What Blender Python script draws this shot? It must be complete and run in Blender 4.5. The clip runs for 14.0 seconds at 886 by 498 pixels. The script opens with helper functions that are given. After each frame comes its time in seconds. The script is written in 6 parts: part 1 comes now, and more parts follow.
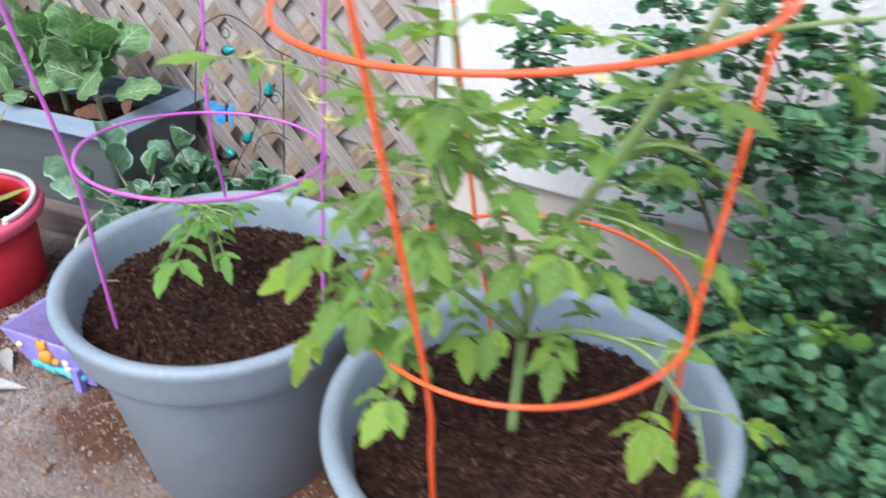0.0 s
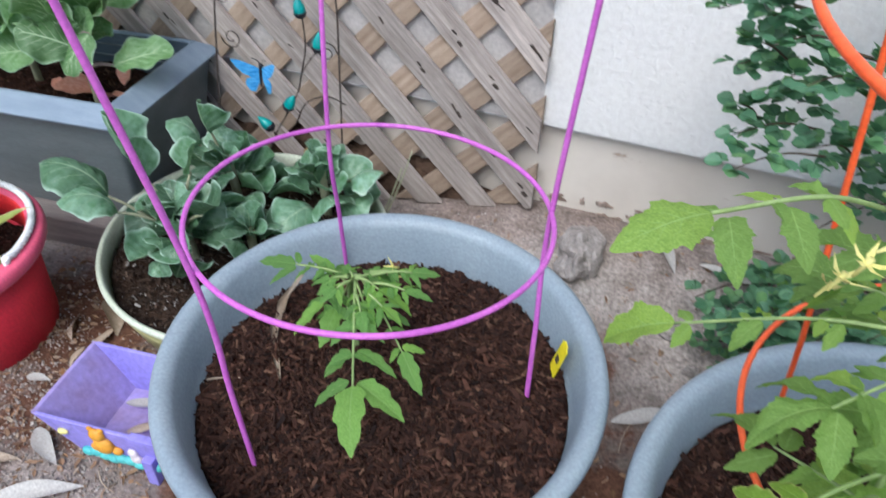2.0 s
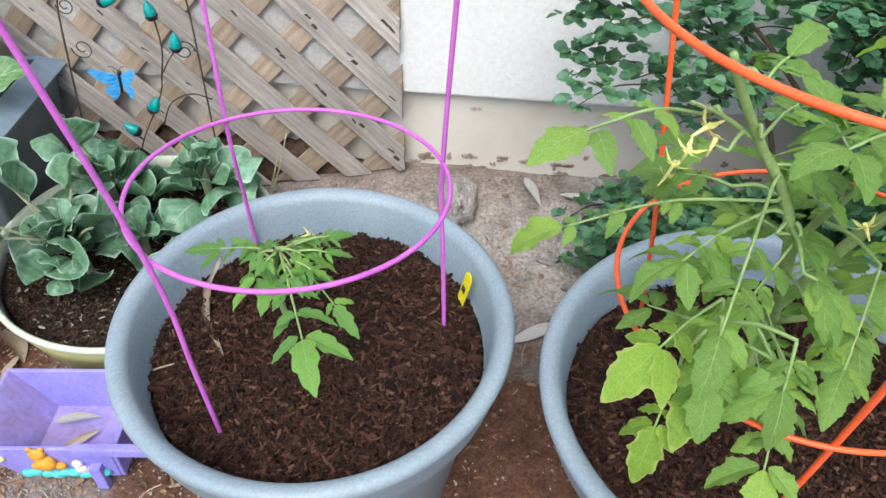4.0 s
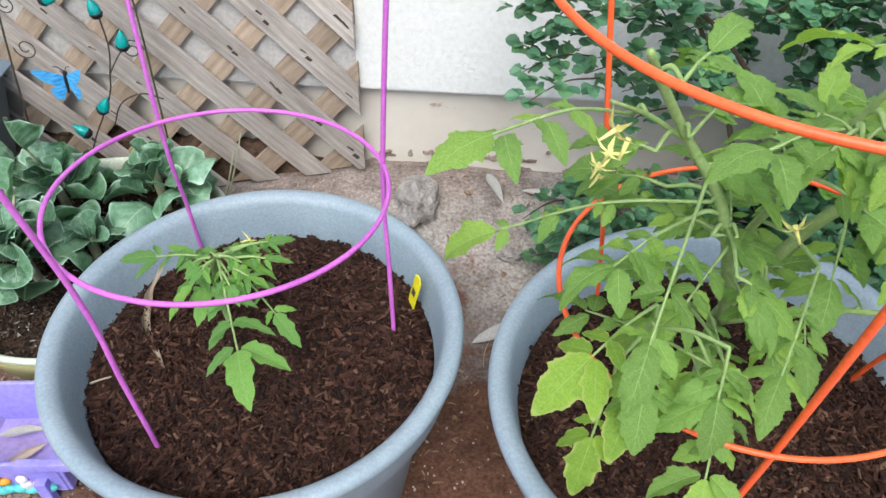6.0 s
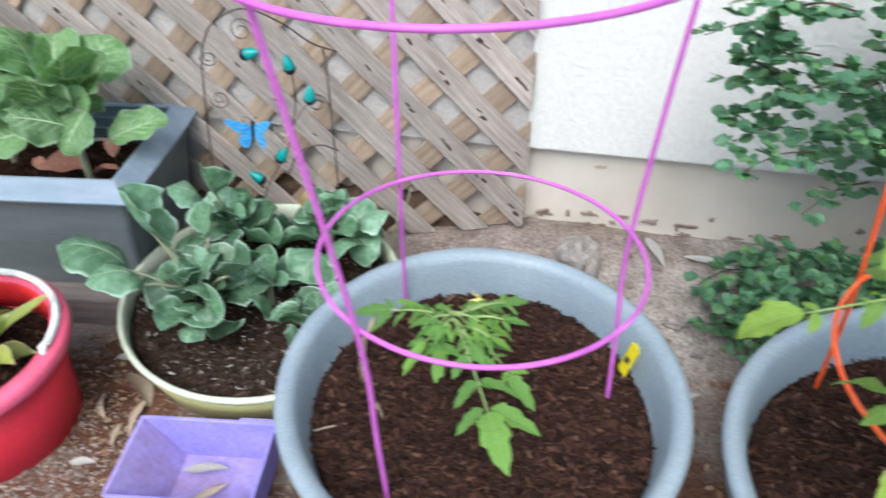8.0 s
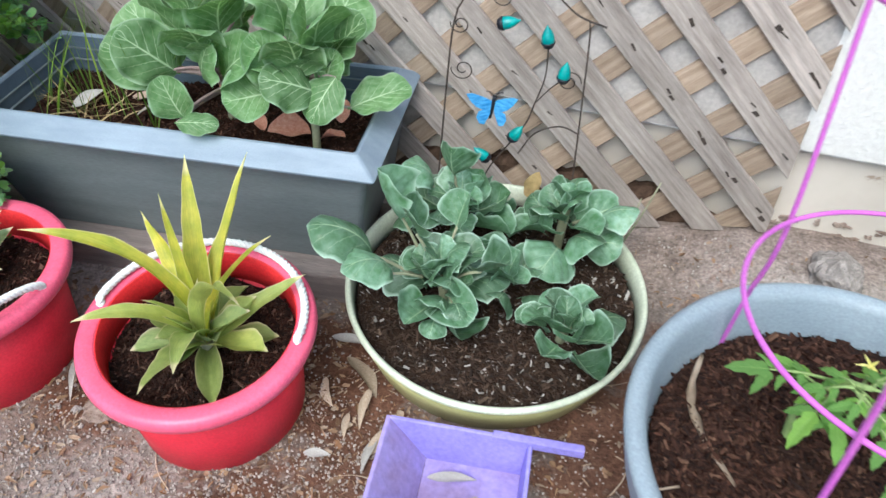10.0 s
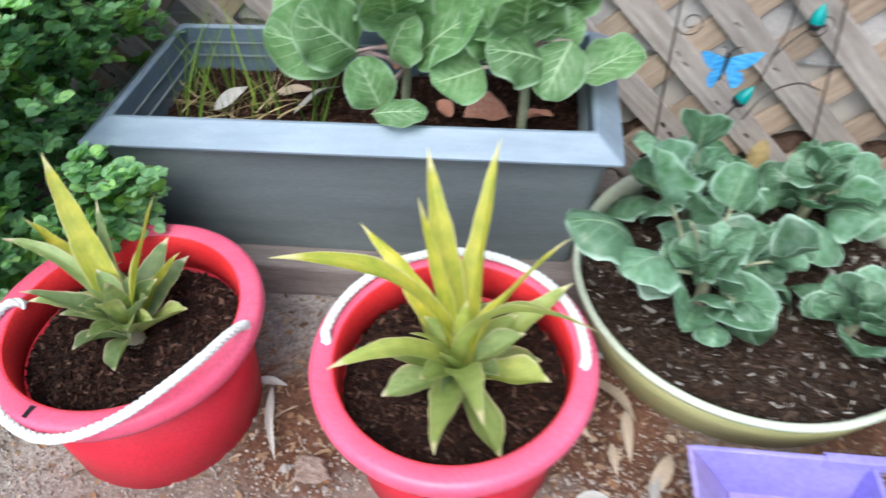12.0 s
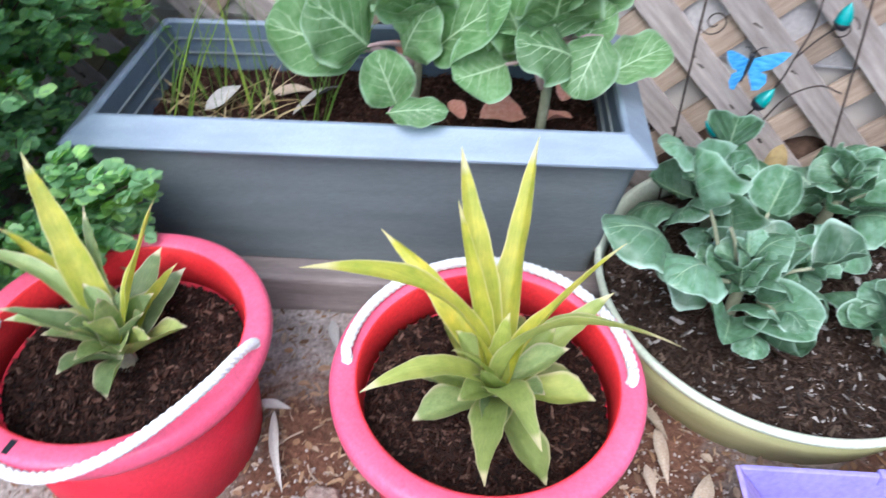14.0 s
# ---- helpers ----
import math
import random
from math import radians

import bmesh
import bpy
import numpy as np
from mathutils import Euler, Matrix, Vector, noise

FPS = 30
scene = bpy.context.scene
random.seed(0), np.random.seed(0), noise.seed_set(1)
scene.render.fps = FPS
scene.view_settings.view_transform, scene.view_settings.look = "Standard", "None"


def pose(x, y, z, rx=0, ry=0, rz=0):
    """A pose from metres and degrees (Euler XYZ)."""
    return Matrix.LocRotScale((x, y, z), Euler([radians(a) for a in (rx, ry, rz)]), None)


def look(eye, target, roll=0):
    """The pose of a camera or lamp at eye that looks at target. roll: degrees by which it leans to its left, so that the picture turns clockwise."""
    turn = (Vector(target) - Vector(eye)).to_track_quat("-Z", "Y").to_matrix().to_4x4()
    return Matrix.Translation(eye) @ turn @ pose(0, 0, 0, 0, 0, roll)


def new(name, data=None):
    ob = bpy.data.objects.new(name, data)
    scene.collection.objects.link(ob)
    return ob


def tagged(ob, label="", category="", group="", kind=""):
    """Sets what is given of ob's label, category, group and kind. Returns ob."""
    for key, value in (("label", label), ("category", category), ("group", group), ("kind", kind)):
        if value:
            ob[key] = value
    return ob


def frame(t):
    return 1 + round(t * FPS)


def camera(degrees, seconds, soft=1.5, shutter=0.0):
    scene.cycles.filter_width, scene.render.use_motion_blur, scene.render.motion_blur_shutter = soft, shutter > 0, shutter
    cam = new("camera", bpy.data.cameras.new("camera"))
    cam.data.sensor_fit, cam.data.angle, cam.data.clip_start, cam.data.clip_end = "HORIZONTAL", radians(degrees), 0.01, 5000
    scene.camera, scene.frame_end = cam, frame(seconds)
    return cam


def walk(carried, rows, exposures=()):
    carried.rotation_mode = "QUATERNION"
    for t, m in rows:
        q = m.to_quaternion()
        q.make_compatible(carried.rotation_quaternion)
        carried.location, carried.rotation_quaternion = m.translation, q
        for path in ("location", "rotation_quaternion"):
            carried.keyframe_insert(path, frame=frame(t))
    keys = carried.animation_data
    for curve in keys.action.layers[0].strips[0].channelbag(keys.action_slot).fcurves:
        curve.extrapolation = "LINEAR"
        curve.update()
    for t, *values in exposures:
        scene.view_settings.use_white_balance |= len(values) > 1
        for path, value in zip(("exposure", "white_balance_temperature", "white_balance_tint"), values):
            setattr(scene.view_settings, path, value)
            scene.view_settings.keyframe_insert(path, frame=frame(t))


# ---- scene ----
cam = camera(62.99, 14.0, soft=1.5, shutter=0.55)
PATH = [
    (0, (0.5277, -1.3221, 0.8929), (0.0167, 0.0499, 0.0288), 2.40),
    (0.5, (0.3484, -1.2712, 0.8773), (-0.1484, 0.1060, 0.0134), 1.91),
    (1, (0.2331, -1.2208, 0.8458), (-0.2210, 0.1370, -0.0708), 2.07),
    (1.5, (0.1478, -1.1108, 0.8715), (-0.2689, 0.2012, -0.1261), -0.86),
    (2, (0.1104, -1.0831, 0.8789), (-0.2161, 0.1903, -0.1989), 1.25),
    (2.5, (0.1126, -1.1169, 0.9111), (-0.1137, 0.1007, -0.2535), -1.50),
    (3, (0.1074, -1.1681, 0.9255), (0.0637, 0.0865, -0.2208), 0.25),
    (3.2, (0.0958, -1.1831, 0.9325), (0.0774, 0.0800, -0.2051), -0.25),
    (5.3, (0.0709, -1.1807, 0.9260), (0.0972, 0.1214, -0.1666), 1.29),
    (5.5, (0.0842, -1.1766, 0.9284), (0.1191, 0.1338, -0.1540), 0.78),
    (6, (0.1189, -1.1588, 0.9225), (0.1539, 0.1059, -0.2130), 0.29),
    (6.5, (0.0842, -1.1428, 0.9163), (0.0313, 0.1324, -0.2067), 1.67),
    (7, (0.0347, -1.1372, 0.9295), (-0.1380, 0.1510, -0.1663), -0.17),
    (7.5, (0.0028, -1.1405, 0.9356), (-0.0493, 0.1729, -0.1425), 1.17),
    (8, (-0.0640, -1.1564, 0.9375), (-0.1751, 0.1786, -0.1090), -0.60),
    (8.5, (-0.1440, -1.1943, 0.9480), (-0.4093, 0.1433, -0.0671), -2.11),
    (8.7, (-0.1876, -1.2199, 0.9511), (-0.4732, 0.1072, -0.0722), -0.87),
    (10.8, (-0.4835, -0.9800, 0.9086), (-0.6763, 0.1988, -0.3011), 1.81),
    (11, (-0.5076, -1.0210, 0.8937), (-0.6866, 0.1643, -0.3117), -3.43),
    (11.5, (-0.6262, -1.0386, 0.8809), (-0.7116, 0.1934, -0.2874), -6.20),
    (12, (-0.7635, -0.9724, 0.8247), (-0.9620, 0.2489, -0.3410), -3.19),
    (12.5, (-0.8398, -0.9373, 0.7767), (-1.0519, 0.2399, -0.4313), -3.22),
    (13, (-0.8512, -0.9091, 0.7750), (-1.1253, 0.2494, -0.4386), -5.87),
    (13.5, (-0.8518, -0.9189, 0.7685), (-1.0464, 0.2684, -0.4325), -1.80),
    (14, (-0.8517, -0.9362, 0.7760), (-0.9426, 0.3188, -0.3671), -0.13),
]
walk(cam, [(t, look(eye, target, roll)) for t, eye, target, roll in PATH],
     [(0.0, 1.03, 5700, 8), (1.0, 0.98, 5700, 7), (2.0, 0.76, 5650, 6), (3.0, 1.0, 5850, 4), (6.0, 1.04, 5900, 3), (7.5, 1.10, 5800, 3), (8.5, 1.0, 5800, 3), (11.0, 1.12, 5750, 1), (12.0, 1.14, 5750, 3), (13.0, 1.19, 5600, 8), (14.0, 1.25, 5450, 10)])

# ---- sky and sun: bright open shade under a hazy sky ----
world = bpy.data.worlds.new("sky")
scene.world = world
world.use_nodes = True
_n, _l = world.node_tree.nodes, world.node_tree.links
_sky = _n.new("ShaderNodeTexSky")
_sky.sky_type = "NISHITA"
_sky.sun_disc = False
_sky.sun_elevation, _sky.sun_rotation = radians(54), radians(190)
_sky.air_density, _sky.dust_density, _sky.ozone_density = 1.0, 4.0, 0.6
_n["Background"].inputs["Strength"].default_value = 0.12
_l.new(_sky.outputs["Color"], _n["Background"].inputs["Color"])
_sun = bpy.data.lights.new("sun", "SUN")
_sun.energy, _sun.angle, _sun.color = 1.1, radians(40), (1.0, 0.96, 0.90)
_sunob = new("sun", _sun)
_sunob.matrix_world = look((-0.77, -2.97, 3.85), (-0.3, -0.3, 0))

# ---- materials ----


def nodes_of(name, rough=0.6, metal=0.0, spec=0.5):
    m = bpy.data.materials.new(name)
    m.use_nodes = True
    nt = m.node_tree
    b = nt.nodes["Principled BSDF"]
    b.inputs["Roughness"].default_value = rough
    b.inputs["Metallic"].default_value = metal
    b.inputs["Specular IOR Level"].default_value = spec
    return m, nt, b


def noise_node(nt, scale, detail=4, rough=0.55, coord="Object", stretch=None):
    tc = nt.nodes.new("ShaderNodeTexCoord")
    n = nt.nodes.new("ShaderNodeTexNoise")
    n.inputs["Scale"].default_value = scale
    n.inputs["Detail"].default_value = detail
    n.inputs["Roughness"].default_value = rough
    if stretch:
        mp = nt.nodes.new("ShaderNodeMapping")
        mp.inputs["Scale"].default_value = stretch
        nt.links.new(tc.outputs[coord], mp.inputs["Vector"])
        nt.links.new(mp.outputs["Vector"], n.inputs["Vector"])
    else:
        nt.links.new(tc.outputs[coord], n.inputs["Vector"])
    return n


def ramp(nt, src, stops):
    r = nt.nodes.new("ShaderNodeValToRGB")
    els = r.color_ramp.elements
    while len(els) < len(stops):
        els.new(0.5)
    for e, (p, c) in zip(els, stops):
        e.position = p
        e.color = (*c, 1)
    nt.links.new(src, r.inputs["Fac"])
    return r


def mix(nt, fac, a, b, blend="MIX"):
    m = nt.nodes.new("ShaderNodeMix")
    m.data_type, m.blend_type = "RGBA", blend
    for sock, v in ((m.inputs[0], fac), (m.inputs[6], a), (m.inputs[7], b)):
        if isinstance(v, (int, float)):
            sock.default_value = v
        elif isinstance(v, tuple):
            sock.default_value = (*v, 1)
        else:
            nt.links.new(v, sock)
    return m.outputs[2]


def bump(nt, b, src, strength=0.3, dist=0.002):
    n = nt.nodes.new("ShaderNodeBump")
    n.inputs["Strength"].default_value = strength
    n.inputs["Distance"].default_value = dist
    nt.links.new(src, n.inputs["Height"])
    nt.links.new(n.outputs["Normal"], b.inputs["Normal"])


def mottled(name, lo, hi, scale=20, rough=0.6, fine=200, bstr=0.2, bdist=0.001, spec=0.5, stretch=None, rand=0.0, island=False):
    """A surface whose colour wanders between lo and hi, with a fine grain."""
    m, nt, b = nodes_of(name, rough, 0, spec)
    n = noise_node(nt, scale, 5, stretch=stretch)
    mid = tuple((p + q) / 2 for p, q in zip(lo, hi))
    c = ramp(nt, n.outputs["Fac"], [(0.3, lo), (0.5, mid), (0.7, hi)]).outputs["Color"]
    f = noise_node(nt, fine, 3, stretch=stretch)
    c = mix(nt, 0.35, c, ramp(nt, f.outputs["Fac"], [(0.3, (0.62, 0.62, 0.62)), (0.7, (1.35, 1.35, 1.35))]).outputs["Color"], "MULTIPLY")
    if rand:
        if island:
            g = nt.nodes.new("ShaderNodeNewGeometry").outputs["Random Per Island"]
        else:
            g = nt.nodes.new("ShaderNodeObjectInfo").outputs["Random"]
        c = mix(nt, 1.0, c, ramp(nt, g, [(0.0, (1 - rand,) * 3), (1.0, (1 + rand,) * 3)]).outputs["Color"], "MULTIPLY")
    nt.links.new(c, b.inputs["Base Color"])
    bump(nt, b, f.outputs["Fac"], bstr, bdist)
    return m


def island_mix(name, cols, rough=0.85, spec=0.2, fine=90):
    """Loose pieces, each one of the given colours."""
    m, nt, b = nodes_of(name, rough, 0, spec)
    g = nt.nodes.new("ShaderNodeNewGeometry").outputs["Random Per Island"]
    r = ramp(nt, g, [(i / (len(cols) - 1), c) for i, c in enumerate(cols)])
    f = noise_node(nt, fine, 3)
    c = mix(nt, 0.5, r.outputs["Color"], ramp(nt, f.outputs["Fac"], [(0.3, (0.5, 0.5, 0.5)), (0.7, (1.5, 1.5, 1.5))]).outputs["Color"], "MULTIPLY")
    nt.links.new(c, b.inputs["Base Color"])
    bump(nt, b, f.outputs["Fac"], 0.4, 0.001)
    return m


def math_node(nt, op, a, b=None, clamp=False):
    n = nt.nodes.new("ShaderNodeMath")
    n.operation, n.use_clamp = op, clamp
    for sock, v in zip(n.inputs, (a, b)):
        if isinstance(v, (int, float)):
            sock.default_value = v
        elif v is not None:
            nt.links.new(v, sock)
    return n.outputs[0]


def vein_mask(nt, ribs, slant, thin, reach=0.75):
    """Fine veins: a midrib and slanting side veins that fade towards the margin, from the leaf's coordinates across (red) and along (green)."""
    a = nt.nodes.new("ShaderNodeAttribute")
    a.attribute_name = "blade"
    sp = nt.nodes.new("ShaderNodeSeparateColor")
    nt.links.new(a.outputs["Color"], sp.inputs["Color"])
    wob = noise_node(nt, 18, 2)
    across = math_node(nt, "ABSOLUTE", math_node(nt, "SUBTRACT", math_node(nt, "MULTIPLY", sp.outputs["Red"], 2.0), 1.0))
    along = sp.outputs["Green"]
    mid = math_node(nt, "SUBTRACT", 1.0, math_node(nt, "DIVIDE", across, math_node(nt, "MULTIPLY", math_node(nt, "SUBTRACT", 1.15, along), thin * 2.2)), True)
    bend = math_node(nt, "MULTIPLY", math_node(nt, "POWER", across, 0.8), slant)
    ph = math_node(nt, "MULTIPLY", math_node(nt, "ADD", math_node(nt, "SUBTRACT", along, bend), math_node(nt, "MULTIPLY", wob.outputs["Fac"], 0.06)), float(ribs))
    fr = math_node(nt, "FRACT", ph)
    near = math_node(nt, "MINIMUM", fr, math_node(nt, "SUBTRACT", 1.0, fr))
    side = math_node(nt, "SUBTRACT", 1.0, math_node(nt, "DIVIDE", near, math_node(nt, "MULTIPLY", math_node(nt, "SUBTRACT", 1.1, across), thin * ribs * 0.5)), True)
    side = math_node(nt, "MULTIPLY", side, math_node(nt, "SUBTRACT", reach, math_node(nt, "MULTIPLY", across, reach * 0.75)), True)
    return math_node(nt, "MAXIMUM", mid, side)


def leaf_material(name, dark, light, rough=0.5, trans=0.25, rand=0.25, scale=60, vein=None, island=False, edge=None, spec=0.35, bright=None, ribs=0, slant=0.35, thin=0.03, reach=0.75, streak=0.0):
    """Foliage: a mottled blade that lets some light through, with fine veins, a paler margin and, on strap leaves, lengthwise streaks."""
    m, nt, b = nodes_of(name, rough, 0, spec)
    n = noise_node(nt, scale, 4)
    c = ramp(nt, n.outputs["Fac"], [(0.3, dark), (0.7, light)]).outputs["Color"]
    g = nt.nodes.new("ShaderNodeNewGeometry").outputs["Random Per Island"] if island else nt.nodes.new("ShaderNodeObjectInfo").outputs["Random"]
    c = mix(nt, 1.0, c, ramp(nt, g, [(0.0, (1 - rand, 1 - rand, 1 - rand)), (0.6, (1, 1, 1)), (1.0, bright or (1 + rand * 1.6, 1 + rand, 1 - rand * 0.3))]).outputs["Color"], "MULTIPLY")
    height = n.outputs["Fac"]
    if streak:
        f = noise_node(nt, 26, 4, stretch=(14, 0.6, 1))
        c = mix(nt, streak, c, ramp(nt, f.outputs["Fac"], [(0.32, (0.55, 0.62, 0.6)), (0.55, (1, 1, 1)), (0.72, (1.3, 1.22, 1.1))]).outputs["Color"], "MULTIPLY")
        height = f.outputs["Fac"]
    if vein and ribs:
        v = vein_mask(nt, ribs, slant, thin, reach)
        c = mix(nt, v, c, vein)
        height = mix(nt, v, height, (0.15, 0.15, 0.15))
    elif vein:
        a = nt.nodes.new("ShaderNodeAttribute")
        a.attribute_name = "vein"
        sp = nt.nodes.new("ShaderNodeSeparateColor")
        nt.links.new(a.outputs["Color"], sp.inputs["Color"])
        c = mix(nt, sp.outputs["Red"], c, vein)
    if edge:
        a = nt.nodes.new("ShaderNodeAttribute")
        a.attribute_name = "vein"
        sp = nt.nodes.new("ShaderNodeSeparateColor")
        nt.links.new(a.outputs["Color"], sp.inputs["Color"])
        c = mix(nt, sp.outputs["Green"], c, edge)
    nt.links.new(c, b.inputs["Base Color"])
    bump(nt, b, height, 0.4, 0.002)
    tr = nt.nodes.new("ShaderNodeBsdfTranslucent")
    nt.links.new(mix(nt, 1.0, c, (1.2, 1.4, 0.7), "MULTIPLY"), tr.inputs["Color"])
    ms = nt.nodes.new("ShaderNodeMixShader")
    ms.inputs[0].default_value = trans
    out = nt.nodes["Material Output"]
    nt.links.new(b.outputs[0], ms.inputs[1])
    nt.links.new(tr.outputs[0], ms.inputs[2])
    nt.links.new(ms.outputs[0], out.inputs["Surface"])
    return m


M = {}
M["pot"] = mottled("grey_blue_plastic", (0.224, 0.276, 0.324), (0.288, 0.344, 0.390), 9, 0.46, 300, 0.04, 0.0004)
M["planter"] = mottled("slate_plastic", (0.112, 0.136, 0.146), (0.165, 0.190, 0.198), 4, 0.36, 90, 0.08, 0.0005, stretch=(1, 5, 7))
# rim of the same slate plastic, made paler and bluer for sky light
M["planterrim"] = mottled("skylit_slate_plastic", (0.185, 0.235, 0.30), (0.255, 0.315, 0.385), 9, 0.40, 420, 0.04, 0.0004, stretch=(1, 4, 4))
# inside of the same plastic, with its shade put into the colour
M["planterin"] = mottled("shaded_slate_plastic", (0.060, 0.085, 0.115), (0.10, 0.135, 0.175), 5, 0.38, 90, 0.08, 0.0005, stretch=(1, 4, 6))
M["red"] = mottled("red_plastic", (0.56, 0.02, 0.042), (0.64, 0.034, 0.06), 8, 0.5, 250, 0.06, 0.0005, 0.35)
# tub inside: brighter red stands in for light passing through the plastic
M["redin"] = mottled("light_through_red_plastic", (0.70, 0.022, 0.03), (0.80, 0.04, 0.045), 8, 0.5, 250, 0.05, 0.0005, 0.35)
# tub rim: the pink paints in the sky's glossy reflection on the flange
M["redrim"] = mottled("sky_sheen_red_plastic", (0.72, 0.09, 0.175), (0.80, 0.14, 0.25), 10, 0.36, 250, 0.06, 0.0005)
M["rope"] = mottled("white_rope", (0.72, 0.72, 0.72), (0.85, 0.85, 0.85), 60, 0.8, 500, 0.3, 0.0008)
M["bowl"] = mottled("olive_plastic", (0.39, 0.39, 0.175), (0.50, 0.49, 0.25), 8, 0.45, 200, 0.1, 0.0006, stretch=(1, 1, 8))
M["bowlrim"] = mottled("cream_plastic", (0.50, 0.55, 0.42), (0.62, 0.66, 0.54), 12, 0.5, 200, 0.08, 0.0005)
M["lav"] = mottled("lavender_paint", (0.235, 0.20, 0.60), (0.34, 0.295, 0.74), 14, 0.55, 150, 0.2, 0.001)
M["lavdirt"] = mottled("lavender_paint_dusty", (0.28, 0.20, 0.36), (0.36, 0.30, 0.66), 16, 0.75, 120, 0.25, 0.001)
M["purple"] = mottled("purple_coated_wire", (0.47, 0.10, 0.47), (0.57, 0.15, 0.55), 30, 0.45, 300, 0.05, 0.0003)
M["orange"] = mottled("orange_coated_wire", (0.80, 0.095, 0.02), (0.90, 0.14, 0.035), 30, 0.4, 300, 0.05, 0.0003)
M["wire"] = mottled("dark_wire", (0.03, 0.022, 0.018), (0.06, 0.04, 0.03), 40, 0.6, 300, 0.1, 0.0003)
M["teal"] = mottled("teal_enamel", (0.005, 0.16, 0.17), (0.02, 0.36, 0.33), 70, 0.3, 300, 0.1, 0.0005)
M["blue"] = mottled("blue_enamel", (0.02, 0.22, 0.58), (0.16, 0.50, 0.86), 60, 0.35, 200, 0.2, 0.001, stretch=(1, 1, 5))
M["black"] = mottled("black_enamel", (0.008, 0.008, 0.012), (0.02, 0.02, 0.03), 30, 0.4, 200, 0.1, 0.0005)
M["slat"] = mottled("weathered_pine", (0.25, 0.212, 0.190), (0.465, 0.410, 0.375), 9, 0.85, 80, 0.6, 0.002, 0.2, stretch=(1, 5, 14), rand=0.28)
M["slatback"] = mottled("tan_pine", (0.28, 0.205, 0.15), (0.46, 0.36, 0.275), 9, 0.85, 80, 0.6, 0.002, 0.2, stretch=(1, 5, 14), rand=0.25)
M["knot"] = mottled("rusty_staple", (0.03, 0.022, 0.018), (0.07, 0.05, 0.04), 60, 0.8, 300, 0.2, 0.0005)
M["sleeper"] = mottled("grey_timber", (0.17, 0.14, 0.13), (0.27, 0.23, 0.215), 8, 0.9, 60, 0.6, 0.003, 0.2, stretch=(1, 8, 10))
M["yellow"] = mottled("yellow_card", (0.75, 0.62, 0.01), (0.85, 0.72, 0.02), 30, 0.5, 200, 0.05, 0.0003)
M["flower"] = mottled("yellow_petal", (0.70, 0.64, 0.14), (0.80, 0.74, 0.32), 60, 0.6, 300, 0.1, 0.0005)
M["beige"] = mottled("dry_leaf", (0.36, 0.27, 0.19), (0.54, 0.45, 0.36), 40, 0.85, 200, 0.3, 0.001, 0.2, rand=0.25)
M["greyleaf"] = mottled("grey_gum_leaf", (0.34, 0.32, 0.30), (0.50, 0.48, 0.45), 40, 0.8, 200, 0.3, 0.001, 0.2, rand=0.2)
M["pinkleaf"] = mottled("withered_red_leaf", (0.60, 0.22, 0.15), (0.78, 0.44, 0.34), 14, 0.65, 120, 0.3, 0.001, 0.3, rand=0.15)
M["orangefig"] = mottled("orange_resin", (0.62, 0.24, 0.015), (0.78, 0.38, 0.04), 40, 0.5, 200, 0.1, 0.0005)
M["whitefig"] = mottled("white_resin", (0.66, 0.58, 0.60), (0.8, 0.72, 0.74), 40, 0.5, 200, 0.1, 0.0005)
M["tealfig"] = mottled("turquoise_resin", (0.08, 0.42, 0.42), (0.16, 0.58, 0.55), 40, 0.5, 200, 0.1, 0.0005)
M["stone"] = mottled("grey_concrete", (0.22, 0.195, 0.18), (0.42, 0.38, 0.36), 40, 0.95, 160, 1.0, 0.006, 0.15)
M["brownstone"] = mottled("brown_stone", (0.21, 0.15, 0.12), (0.37, 0.30, 0.26), 40, 0.95, 160, 1.0, 0.005, 0.15)
M["mulch"] = island_mix("mulch_chips", [(0.0139, 0.0065, 0.0048), (0.0522, 0.0226, 0.0148), (0.0104, 0.0052, 0.0043), (0.0827, 0.0365, 0.0235), (0.0174, 0.0078, 0.0057), (0.0391, 0.0165, 0.0104), (0.0113, 0.0057, 0.0048), (0.0653, 0.0278, 0.0174), (0.0226, 0.0096, 0.0065), (0.0157, 0.007, 0.0052), (0.08, 0.037, 0.024), (0.135, 0.075, 0.048)])
M["mulchdark"] = island_mix("damp_mulch_chips", [(0.0086, 0.004, 0.003), (0.0324, 0.014, 0.0092), (0.0064, 0.0032, 0.0027), (0.066, 0.029, 0.019), (0.0108, 0.0048, 0.0035), (0.0242, 0.0102, 0.0064), (0.007, 0.0035, 0.003), (0.0405, 0.0172, 0.0108), (0.014, 0.006, 0.004), (0.0097, 0.0043, 0.0032), (0.070, 0.033, 0.022), (0.15, 0.09, 0.066)])
M["mulchgrey"] = island_mix("potting_crumbs", [(0.018, 0.011, 0.008), (0.05, 0.030, 0.021), (0.022, 0.014, 0.010), (0.085, 0.054, 0.037), (0.03, 0.019, 0.014), (0.02, 0.013, 0.010), (0.055, 0.033, 0.023), (0.026, 0.016, 0.012), (0.035, 0.021, 0.015), (0.07, 0.043, 0.03), (0.022, 0.014, 0.011), (0.13, 0.09, 0.065), (0.028, 0.018, 0.013), (0.48, 0.45, 0.42)])
